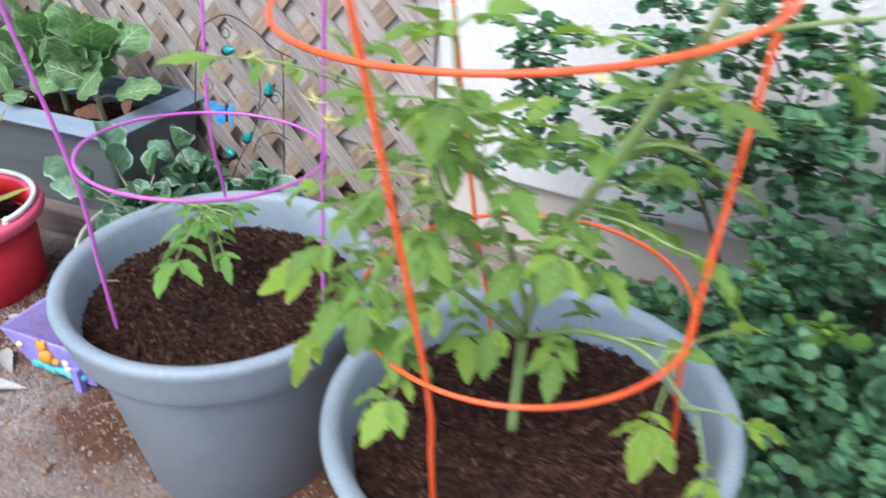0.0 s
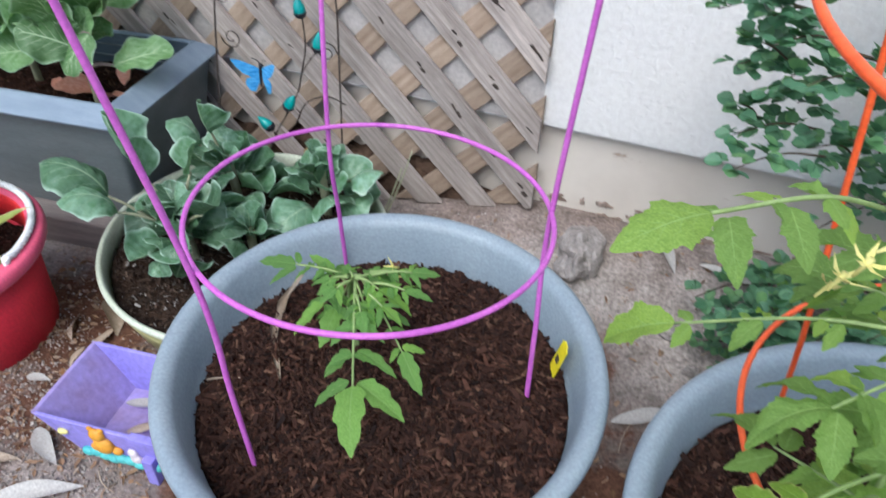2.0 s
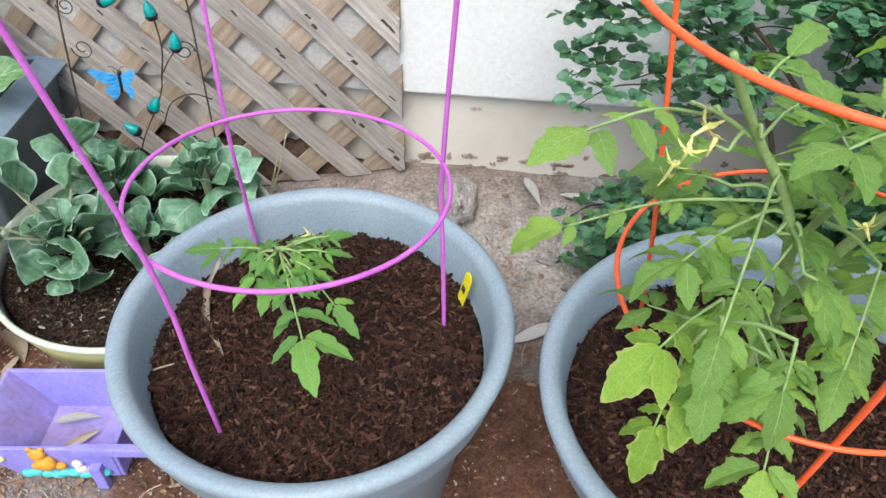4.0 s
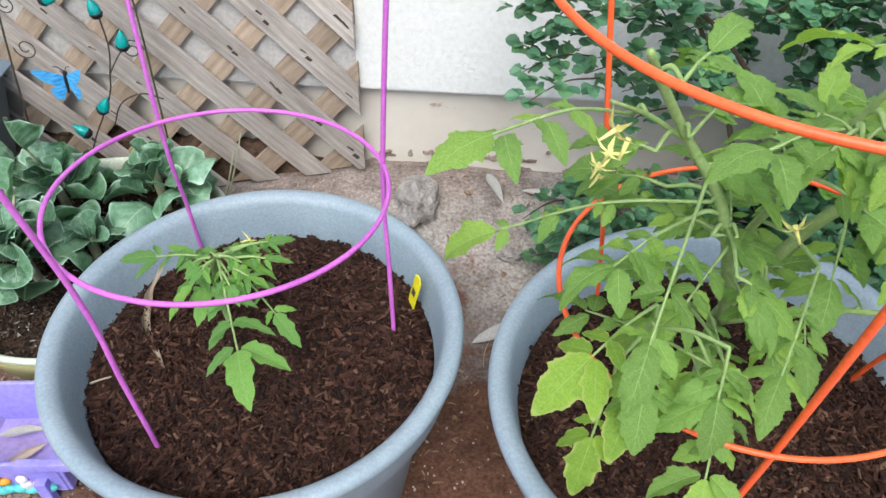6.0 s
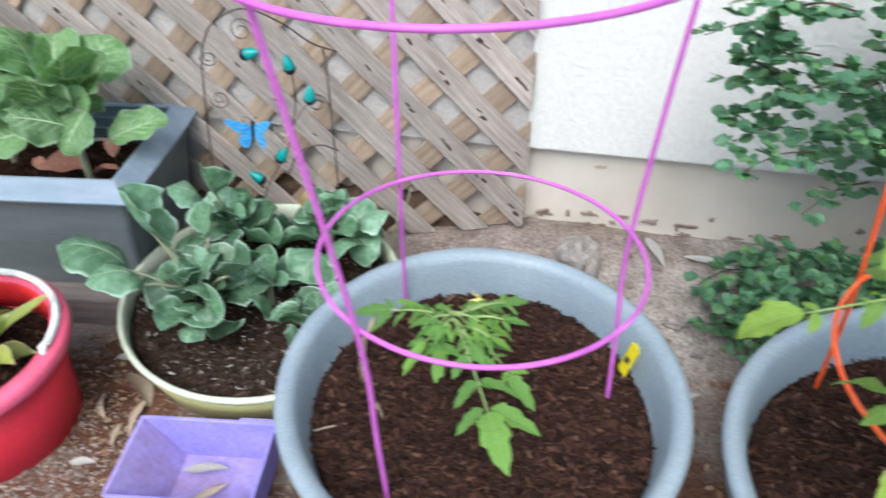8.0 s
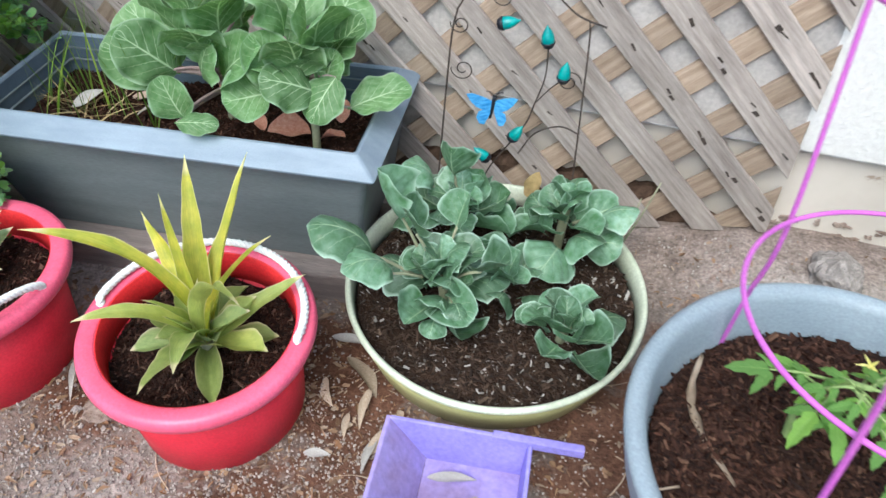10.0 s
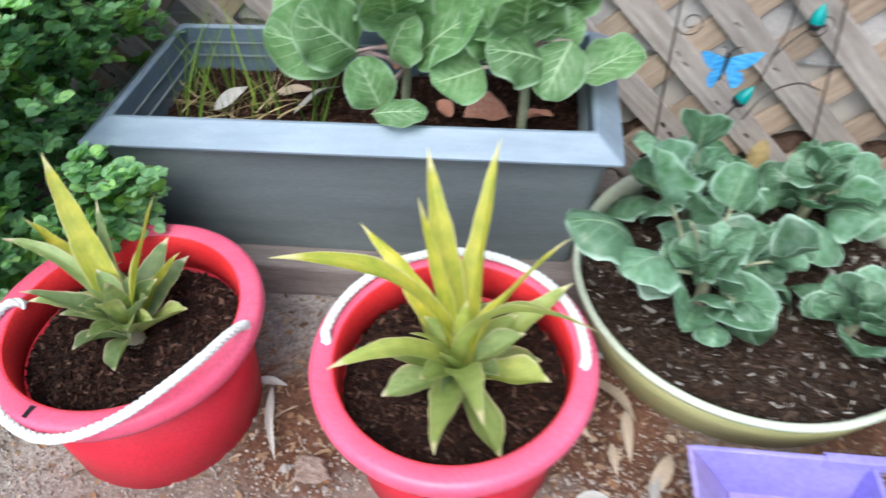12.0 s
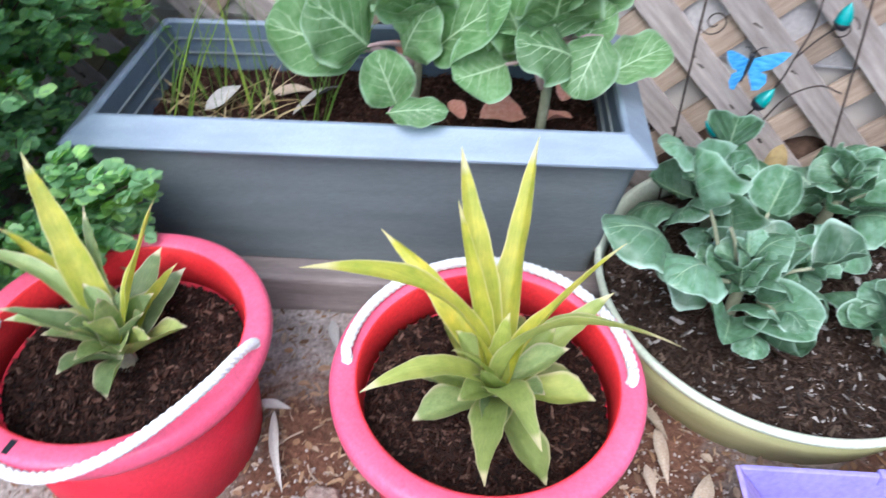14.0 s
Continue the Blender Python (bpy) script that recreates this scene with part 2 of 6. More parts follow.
M["gravel"] = island_mix("gravel", [(0.22, 0.175, 0.15), (0.38, 0.335, 0.305), (0.28, 0.225, 0.19), (0.40, 0.365, 0.335), (0.22, 0.145, 0.105), (0.37, 0.335, 0.31), (0.31, 0.265, 0.24), (0.46, 0.425, 0.39)])
M["litter"] = island_mix("leaf_litter", [(0.17, 0.10, 0.055), (0.34, 0.22, 0.14), (0.11, 0.06, 0.035), (0.40, 0.32, 0.24), (0.24, 0.13, 0.07), (0.30, 0.20, 0.12)])
M["soil"] = mottled("dark_soil", (0.014, 0.0065, 0.005), (0.045, 0.019, 0.012), 90, 0.95, 300, 1.0, 0.006, 0.1)
M["bankearth"] = mottled("brown_earth", (0.045, 0.026, 0.018), (0.15, 0.098, 0.07), 40, 0.95, 220, 1.0, 0.005, 0.1)
M["soilgrey"] = mottled("brown_soil", (0.02, 0.012, 0.009), (0.055, 0.033, 0.022), 60, 0.95, 260, 0.9, 0.004, 0.1)
M["tomato"] = leaf_material("tomato_leaf", (0.158, 0.285, 0.06), (0.262, 0.405, 0.105), 0.62, 0.36, 0.25, 45, vein=(0.33, 0.49, 0.17), spec=0.25, ribs=6, slant=0.28, thin=0.026, reach=0.6)
M["tomatoyoung"] = leaf_material("young_tomato_leaf", (0.12, 0.265, 0.06), (0.20, 0.37, 0.10), 0.6, 0.34, 0.25, 45, vein=(0.26, 0.41, 0.13), spec=0.25, ribs=5, slant=0.28, thin=0.026, reach=0.5)
M["tomatoyellow"] = leaf_material("tomato_leaf_yellowing", (0.17, 0.30, 0.035), (0.26, 0.39, 0.055), 0.6, 0.32, 0.15, 30, vein=(0.29, 0.43, 0.11), edge=(0.36, 0.40, 0.12), spec=0.25, ribs=6, slant=0.28, thin=0.026, reach=0.6)
M["tomatostem"] = mottled("tomato_stem", (0.20, 0.29, 0.09), (0.30, 0.40, 0.15), 40, 0.7, 250, 0.2, 0.001)
M["cabbage"] = leaf_material("cabbage_leaf", (0.063, 0.160, 0.060), (0.180, 0.308, 0.202), 0.40, 0.14, 0.42, 6, vein=(0.38, 0.51, 0.34), edge=(0.42, 0.57, 0.46), spec=0.5, bright=(1.5, 1.4, 1.6), ribs=5, slant=0.42, thin=0.034, reach=0.5)
M["collard"] = leaf_material("broad_leaf", (0.100, 0.230, 0.066), (0.215, 0.352, 0.170), 0.48, 0.26, 0.36, 9, vein=(0.52, 0.66, 0.44), edge=(0.31, 0.44, 0.29), bright=(1.3, 1.2, 1.3), ribs=6, slant=0.42, thin=0.032, reach=0.75)
M["cabstem"] = mottled("pale_stem", (0.24, 0.26, 0.16), (0.36, 0.36, 0.24), 40, 0.6, 200, 0.2, 0.001)
M["pinkstem"] = mottled("pinkish_leaf_stalk", (0.32, 0.22, 0.22), (0.42, 0.32, 0.30), 40, 0.6, 200, 0.2, 0.001)
M["pine"] = leaf_material("pineapple_leaf", (0.25, 0.33, 0.085), (0.40, 0.47, 0.15), 0.42, 0.22, 0.22, 5, edge=(0.58, 0.54, 0.30), spec=0.5, streak=0.45)
M["pinegrey"] = leaf_material("pineapple_leaf_green", (0.175, 0.265, 0.10), (0.345, 0.43, 0.195), 0.45, 0.2, 0.32, 5, edge=(0.60, 0.53, 0.36), spec=0.5, streak=0.6)
M["bush"] = leaf_material("shrub_leaf", (0.215, 0.43, 0.20), (0.36, 0.59, 0.32), 0.40, 0.38, 0.3, 40, island=True)
M["bushblue"] = leaf_material("shrub_leaf_bluish", (0.078, 0.20, 0.11), (0.155, 0.305, 0.18), 0.45, 0.25, 0.28, 40, island=True)
M["bushlight"] = leaf_material("shrub_young_leaf", (0.12, 0.26, 0.045), (0.20, 0.36, 0.08), 0.45, 0.3, 0.25, 40, island=True)
M["twig"] = mottled("brown_twig", (0.05, 0.035, 0.02), (0.11, 0.08, 0.05), 60, 0.8, 200, 0.3, 0.001)
M["grass"] = leaf_material("grass_blade", (0.10, 0.20, 0.03), (0.20, 0.30, 0.06), 0.5, 0.25, 0.3, 40, island=True)
M["pinelong"] = leaf_material("pineapple_leaf_yellow", (0.36, 0.42, 0.05), (0.66, 0.60, 0.085), 0.42, 0.28, 0.18, 9, edge=(0.66, 0.60, 0.30), spec=0.5, streak=0.45)
M["straw"] = island_mix("straw", [(0.42, 0.34, 0.18), (0.30, 0.22, 0.10), (0.50, 0.42, 0.26)], 0.8)


def wall_materials():
    m, nt, b = nodes_of("white_stucco", 0.9, 0, 0.2)
    big = noise_node(nt, 1.6, 4)
    grain = noise_node(nt, 95, 6, 0.65)
    c = ramp(nt, big.outputs["Fac"], [(0.3, (0.72, 0.71, 0.695)), (0.7, (0.80, 0.79, 0.775))]).outputs["Color"]
    c = mix(nt, 0.28, c, ramp(nt, grain.outputs["Fac"], [(0.35, (0.7, 0.68, 0.66)), (0.6, (1.05, 1.05, 1.05))]).outputs["Color"], "MULTIPLY")
    nt.links.new(c, b.inputs["Base Color"])
    bump(nt, b, grain.outputs["Fac"], 0.7, 0.005)
    M["stucco"] = m
    m, nt, b = nodes_of("cream_foundation", 0.85, 0, 0.2)
    big = noise_node(nt, 5, 5)
    st = noise_node(nt, 18, 6, 0.65, stretch=(1, 1, 2.2))
    c = ramp(nt, big.outputs["Fac"], [(0.3, (0.55, 0.50, 0.44)), (0.7, (0.70, 0.65, 0.585))]).outputs["Color"]
    c = mix(nt, ramp(nt, st.outputs["Fac"], [(0.66, (0, 0, 0)), (0.72, (0.7, 0.7, 0.7))]).outputs["Color"], c, (0.30, 0.20, 0.14))
    nt.links.new(c, b.inputs["Base Color"])
    bump(nt, b, st.outputs["Fac"], 0.5, 0.003)
    M["foundation"] = m
    # greyer copy of the stucco, coloured as it looks in the lattice's shade
    M["stuccoshade"] = mottled("shaded_grey_stucco", (0.36, 0.335, 0.32), (0.52, 0.49, 0.47), 6, 0.9, 120, 0.6, 0.003, 0.2)
    m, nt, b = nodes_of("bare_earth", 0.95, 0, 0.15)
    a = noise_node(nt, 2.2, 5)
    d = noise_node(nt, 22, 6, 0.65)
    e = noise_node(nt, 160, 4, 0.7)
    c = ramp(nt, a.outputs["Fac"], [(0.34, (0.20, 0.15, 0.125)), (0.5, (0.30, 0.25, 0.225)), (0.66, (0.41, 0.37, 0.345))]).outputs["Color"]
    at = nt.nodes.new("ShaderNodeAttribute")
    at.attribute_name = "red_earth_shade"
    ad = nt.nodes.new("ShaderNodeMath")
    ad.operation = "MULTIPLY_ADD"
    nt.links.new(d.outputs["Fac"], ad.inputs[0])
    ad.inputs[1].default_value = 1.2
    nt.links.new(at.outputs["Fac"], ad.inputs[2])
    f = ramp(nt, ad.outputs[0], [(0.75, (0, 0, 0)), (1.1, (0.9, 0.9, 0.9))]).outputs["Color"]
    # reddish earth colour, darkened to include the shade between the grey pots
    c = mix(nt, f, c, (0.105, 0.043, 0.022))
    c = mix(nt, 0.8, c, ramp(nt, d.outputs["Fac"], [(0.3, (0.42, 0.40, 0.38)), (0.7, (1.4, 1.4, 1.4))]).outputs["Color"], "MULTIPLY")
    c = mix(nt, 0.8, c, ramp(nt, e.outputs["Fac"], [(0.3, (0.4, 0.4, 0.4)), (0.7, (1.6, 1.6, 1.6))]).outputs["Color"], "MULTIPLY")
    nt.links.new(c, b.inputs["Base Color"])
    bump(nt, b, mix(nt, 0.5, d.outputs["Fac"], e.outputs["Fac"]), 0.9, 0.006)
    M["earth"] = m


wall_materials()

# ---- mesh helpers ----
RNG = random.Random(7)
U = RNG.uniform


def part(name, bm, material, parent=None, label="", smooth=True):
    """Links a bmesh as one mesh object, under its thing if one is given."""
    me = bpy.data.meshes.new(name)
    bm.to_mesh(me)
    bm.free()
    for p in me.polygons:
        p.use_smooth = smooth
    return place(name, me, material, parent, label)


WORLD = {}


def place(name, me, material, parent=None, label="", m=None):
    """Links a mesh whose pose m is given in the world, under its thing if one is given."""
    if material and not me.materials:
        me.materials.append(M[material])
    ob = new(name, me)
    m = Matrix.Identity(4) if m is None else m
    if parent:
        ob.parent = parent
        ob.matrix_parent_inverse = WORLD[parent.name].inverted()
    ob.matrix_basis = m
    WORLD[ob.name] = m
    return tagged(ob, label)


def thing(name, at, label, category, group="", kind=""):
    """An Empty at the base of a thing."""
    ob = new(name)
    ob.empty_display_size = 0.02
    ob.location = at
    WORLD[ob.name] = Matrix.Translation(at)
    return tagged(ob, label, category, group, kind)


def lathe(profile, segs=72, closed=False):
    bm = bmesh.new()
    rings = []
    for r, z in profile:
        rings.append([bm.verts.new((r * math.cos(a), r * math.sin(a), z)) for a in (2 * math.pi * i / segs for i in range(segs))])
    pairs = list(zip(rings, rings[1:])) + ([(rings[-1], rings[0])] if closed else [])
    for p, q in pairs:
        for i in range(segs):
            bm.faces.new((p[i], p[(i + 1) % segs], q[(i + 1) % segs], q[i]))
    if not closed:
        bm.faces.new(rings[0][::-1])
        bm.faces.new(rings[-1])
    bmesh.ops.recalc_face_normals(bm, faces=bm.faces)
    return bm


def smooth_path(pts, n=8):
    """Catmull-Rom through the points."""
    p = [Vector(q) for q in pts]
    p = [2 * p[0] - p[1]] + p + [2 * p[-1] - p[-2]]
    out = []
    for i in range(1, len(p) - 2):
        for k in range(n):
            t = k / n
            out.append(0.5 * (2 * p[i] + (p[i + 1] - p[i - 1]) * t + (2 * p[i - 1] - 5 * p[i] + 4 * p[i + 1] - p[i + 2]) * t * t + (3 * p[i] - p[i - 1] - 3 * p[i + 1] + p[i + 2]) * t ** 3))
    out.append(p[-2])
    return out


def tube(pts, r0, r1=None, segs=8, bm=None, closed=False):
    """A round rod along the points, tapering from r0 to r1."""
    bm = bm or bmesh.new()
    r1 = r0 if r1 is None else r1
    pts = [Vector(p) for p in pts]
    n = len(pts)
    rings, up = [], Vector((0.03, 0.05, 1)).normalized()
    prev = None
    for i, p in enumerate(pts):
        a = pts[(i - 1) % n] if (i or closed) else p
        b = pts[(i + 1) % n] if (i < n - 1 or closed) else p
        d = (b - a).normalized()
        if prev is None:
            s = d.cross(up if abs(d.dot(up)) < 0.95 else Vector((1, 0, 0))).normalized()
        else:
            s = (prev - d * prev.dot(d)).normalized()
        prev = s
        t = d.cross(s)
        r = r0 + (r1 - r0) * i / max(1, n - 1)
        rings.append([bm.verts.new(p + (s * math.cos(2 * math.pi * k / segs) + t * math.sin(2 * math.pi * k / segs)) * r) for k in range(segs)])
    for i in range(n if closed else n - 1):
        p, q = rings[i], rings[(i + 1) % n]
        for k in range(segs):
            bm.faces.new((p[k], p[(k + 1) % segs], q[(k + 1) % segs], q[k]))
    if not closed:
        bm.faces.new(rings[0][::-1])
        bm.faces.new(rings[-1])
    return bm


def circle_pts(c, r, z, n=64, a0=0.0, a1=2 * math.pi):
    return [(c[0] + r * math.cos(a0 + (a1 - a0) * i / n), c[1] + r * math.sin(a0 + (a1 - a0) * i / n), z) for i in range(n)]


def box(bm, lo, hi, bev=0.0):
    r = bmesh.ops.create_cube(bm, size=1)
    bmesh.ops.scale(bm, vec=[h - l for l, h in zip(lo, hi)], verts=r["verts"])
    bmesh.ops.translate(bm, vec=[(h + l) / 2 for l, h in zip(lo, hi)], verts=r["verts"])
    if bev:
        es = list({e for v in r["verts"] for e in v.link_edges})
        bmesh.ops.bevel(bm, geom=es, offset=bev, segments=2, affect="EDGES", profile=0.6)
    return bm


def blade(outline, nu=10, nv=4, cup=0.0, bend=0.0, wave=0.0, waves=5, thick=0.0, vein_w=0.10, ribs=0, twist=0.0, edge_w=0.0, fold=0.0, pucker=0.0, rib_tone=0.7, tip=0.0, rib_slant=0.35, seed=0):
    """A leaf one long along +y, from a half-width function outline(t), with cupping, a droop along its length and a wavy edge.
    The attribute 'vein' holds veins (red) and the margin (green); 'blade' the place across (red) and along (green)."""
    bm = bmesh.new()
    lay = bm.verts.layers.float_color.new("vein")
    own = bm.verts.layers.float_color.new("blade")
    rr = random.Random(seed)
    ph, ph2 = rr.uniform(0, 6), rr.uniform(0, 6)
    rows = []
    y, z, ang = 0.0, 0.0, 0.0
    for i in range(nu + 1):
        t = i / nu
        w = outline(t)
        row = []
        for j in range(-nv, nv + 1):
            s = j / nv
            ca = twist * t
            h = cup * (abs(s) ** 1.6) * w + fold * abs(s) * w + wave * (abs(s) ** 2) * w * math.sin(waves * 2 * math.pi * t + (ph if s > 0 else ph2))
            if pucker and ribs:
                fr = ((t - abs(s) * rib_slant) * ribs) % 1
                h += pucker * w * math.sin(math.pi * fr) * min(1, abs(s) * 3) * (1 - abs(s) * 0.5)
            px, ph_ = s * w * math.cos(ca) - h * math.sin(ca), s * w * math.sin(ca) + h * math.cos(ca)
            v = bm.verts.new((px, y - ph_ * math.sin(ang) * 1.0, z + ph_ * math.cos(ang)))
            vn = max(0.0, 1 - abs(s) * w / max(vein_w * (1.05 - t) * 0.35, 1e-4)) if vein_w else 0.0
            if ribs and 0.05 < t < 0.95:
                q = abs(((t - abs(s) * rib_slant) * ribs) % 1 - 0.5) * 2
                vn = max(vn, max(0, q - 0.72) / 0.28 * rib_tone * (1 - abs(s) * 0.6))
            ed = max(0.0, (abs(s) - (1 - edge_w)) / edge_w) if edge_w else 0.0
            if edge_w and t > 1 - edge_w * 0.5:
                ed = max(ed, 0.6)
            if tip and t > 1 - tip:
                ed = 1.0
            v[lay] = (min(1, vn), min(1, ed), 0, 1)
            v[own] = (s * 0.5 + 0.5, t, 0, 1)
            row.append(v)
        rows.append(row)
        if i < nu:
            ang += -bend / nu
            y += math.cos(ang) / nu
            z += math.sin(ang) / nu
    for p, q in zip(rows, rows[1:]):
        for j in range(2 * nv):
            bm.faces.new((p[j], p[j + 1], q[j + 1], q[j]))
    k = math.hypot(y, z)
    turn = Matrix.Rotation(-math.atan2(z, y), 4, "X") @ Matrix.Diagonal((1, 1 / k, 1 / k, 1))
    bmesh.ops.transform(bm, matrix=turn, verts=bm.verts)
    bmesh.ops.remove_doubles(bm, verts=bm.verts, dist=1e-5)
    if thick:
        r = bmesh.ops.solidify(bm, geom=bm.faces[:], thickness=thick)
    return bm


def blade_mesh(name, material, **kw):
    bm = blade(**kw)
    me = bpy.data.meshes.new(name)
    bm.to_mesh(me)
    bm.free()
    for p in me.polygons:
        p.use_smooth = True
    me.materials.append(M[material])
    return me


def aim(base, tip, roll=0.0, width=1.0, up=(0, 0, 1)):
    """A matrix that lays a leaf (one long along +y) from base to tip; width scales it across."""
    base, tip = Vector(base), Vector(tip)
    y = tip - base
    ln = y.length
    y.normalize()
    u = Vector(up)
    x = y.cross(u)
    if x.length < 1e-3:
        x = y.cross(Vector((1, 0, 0)))
    x.normalize()
    z = x.cross(y)
    m = Matrix((x, y, z)).transposed().to_4x4()
    m = Matrix.Translation(base) @ m @ Matrix.Rotation(roll, 4, "Y") @ Matrix.Diagonal((ln * width, ln, ln, 1))
    return m


def scatter(name, templates, mats, material, parent=None, label=""):
    """Many small pieces joined into one mesh: templates are (verts, faces), mats pairs of template number and matrix."""
    vs, fs, off = [], [], 0
    arr = [(np.array(v, float), f) for v, f in templates]
    for k, m in mats:
        v, f = arr[k]
        mm = np.array(m)
        vs.append(v @ mm[:3, :3].T + mm[:3, 3])
        fs.extend([tuple(i + off for i in face) for face in f])
        off += len(v)
    me = bpy.data.meshes.new(name)
    me.from_pydata(np.concatenate(vs).tolist(), [], fs)
    me.update()
    for p in me.polygons:
        p.use_smooth = False
    return place(name, me, material, parent, label)


def chip(l, w, h, r):
    """An irregular sliver."""
    v = []
    for z in (-h, h):
        for x, y in ((-l, -w), (l * 0.9, -w), (l, w * 0.7), (-l * 0.8, w)):
            v.append((x * r.uniform(0.75, 1.15), y * r.uniform(0.7, 1.2), z * r.uniform(0.7, 1.2)))
    f = [(3, 2, 1, 0), (4, 5, 6, 7), (0, 1, 5, 4), (1, 2, 6, 5), (2, 3, 7, 6), (3, 0, 4, 7)]
    return v, f


def pebble(r):
    """A small angular stone."""
    v = [(1, 0, 0), (0.1, 1, 0), (-1, 0.1, 0), (0, -1, 0), (0.45, 0.35, 0.8), (-0.45, -0.3, 0.85), (0, 0, -0.9)]
    v = [tuple(c * r.uniform(0.75, 1.2) for c in q) for q in v]
    f = [(0, 1, 4), (1, 2, 5, 4), (2, 3, 5), (3, 0, 4, 5), (1, 0, 6), (2, 1, 6), (3, 2, 6), (0, 3, 6)]
    return v, f


CHIPS = [chip(1, U(0.12, 0.5), U(0.08, 0.22), RNG) for _ in range(10)]
PEBBLES = [pebble(RNG) for _ in range(6)]

# ---- the ground, one sheet out to the horizon ----


def sstep(a, b, x):
    t = min(1.0, max(0.0, (x - a) / (b - a)))
    return t * t * (3 - 2 * t)


def ground_z(x, y):
    start = -0.20 - 0.18 * sstep(-0.25, 0.1, x)
    rise = (0.020 + 0.065 * sstep(-0.34, -0.02, x)) * sstep(start, -0.02, y)
    near = sstep(4, 1.5, abs(x)) * sstep(-4, -1.5, y)
    return rise + near * (0.006 * noise.noise((x * 5, y * 5, 0)) + 0.005 * noise.noise((x * 17, y * 17, 3)))


def ground():
    xs = [-300, -60, -15, -6, -3.2] + [-2.6 + 0.024 * i for i in range(190)] + [2.2, 3, 6, 15, 60, 300]
    ys = [-300, -60, -15, -6, -3] + [-2.0 + 0.024 * i for i in range(90)] + [0.2, 0.6, 3, 15, 60, 300]
    vs = [(x, y, ground_z(x, y)) for y in ys for x in xs]
    n = len(xs)
    fs = [(j * n + i, j * n + i + 1, (j + 1) * n + i + 1, (j + 1) * n + i) for j in range(len(ys) - 1) for i in range(n - 1)]
    me = bpy.data.meshes.new("ground")
    me.from_pydata(vs, [], fs)
    for p in me.polygons:
        p.use_smooth = True
    zone = me.attributes.new("red_earth_shade", "FLOAT", "POINT")
    # patches of reddish earth; the first two also paint shade between the pots
    spots = ((0.16, -0.62, 0.24), (0.20, -0.82, 0.26), (-1.03, -0.46, 0.12), (-0.74, -0.66, 0.12), (-0.60, -0.54, 0.10), (0.10, -0.30, 0.10), (-0.25, -0.42, 0.16), (-0.28, -0.64, 0.14), (-0.10, -0.25, 0.12), (-0.68, -0.40, 0.16), (-0.60, -0.25, 0.14), (0.45, -0.40, 0.15))
    for i, (x, y, z) in enumerate(vs):
        zone.data[i].value = max(math.exp(-((x - a) ** 2 + (y - b) ** 2) / (r * r)) for a, b, r in spots) * 0.66
    tagged(place("ground", me, "earth"), "bare reddish-brown earth strewn with gravel and dry leaves", "ground", kind="structure")


ground()

# ---- the house wall ----
WALL = Matrix.Translation((0, 0.022, 0)) @ Matrix.Rotation(math.atan(-0.125), 4, "Z")


def wall():
    bm = bmesh.new()
    box(bm, (-7, 0, 0.255), (7, 0.24, 2.9))
    bmesh.ops.bevel(bm, geom=[e for e in bm.edges if all(v.co.z < 0.3 and v.co.y < 0.01 for v in e.verts)], offset=0.006, segments=3, affect="EDGES")
    w = part("wall_north", bm, "stucco", smooth=False)
    w.matrix_basis = WORLD[w.name] = WALL
    tagged(w, "white rough stucco house wall", "wall", kind="structure")
    bm = box(bmesh.new(), (-7, 0.022, -0.4), (7, 0.2, 0.253))
    f = part("foundation", bm, "foundation", smooth=False)
    f.matrix_basis = WORLD[f.name] = WALL
    # added thin sheet: painted shade on the white wall behind the lattice
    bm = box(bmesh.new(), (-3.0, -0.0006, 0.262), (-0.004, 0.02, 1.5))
    s = part("lattice_shade_sheet", bm, "stuccoshade", smooth=False)
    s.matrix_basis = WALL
    tagged(s, "added grey sheet that paints the lattice's shade on the stucco", "wall", kind="structure")
    rr = random.Random(21)
    for k in range(44):
        u = rr.choice((rr.uniform(-0.02, 0.75), rr.uniform(0.0, 0.45)))
        z = 0.078 + rr.uniform(-0.01, 0.03) + (0.03 if rr.random() < 0.2 else 0)
        a, b = rr.uniform(0.003, 0.019), rr.uniform(0.002, 0.009)
        bm = bmesh.new()
        ring = []
        for i in range(14):
            q = 2 * math.pi * i / 14
            s = 0.35 + 1.0 * rr.random()
            ring.append((u + a * s * math.cos(q), z + b * s * math.sin(q)))
        lo = [bm.verts.new((p, 0.0225, q)) for p, q in ring]
        hi = [bm.verts.new((u + (p - u) * 0.8, 0.0185, z + (q - z) * 0.8)) for p, q in ring]
        for i in range(14):
            bm.faces.new((lo[i], lo[(i + 1) % 14], hi[(i + 1) % 14], hi[i]))
        bm.faces.new(hi)
        bmesh.ops.recalc_face_normals(bm, faces=bm.faces)
        bmesh.ops.transform(bm, matrix=WALL, verts=bm.verts)
        part("chipped_patch", bm, "brownstone", f, "dirty chipped patch" if k == 0 else "", smooth=False)
    tagged(f, "cream painted foundation with chipped dirty patches", "foundation", kind="structure")


wall()


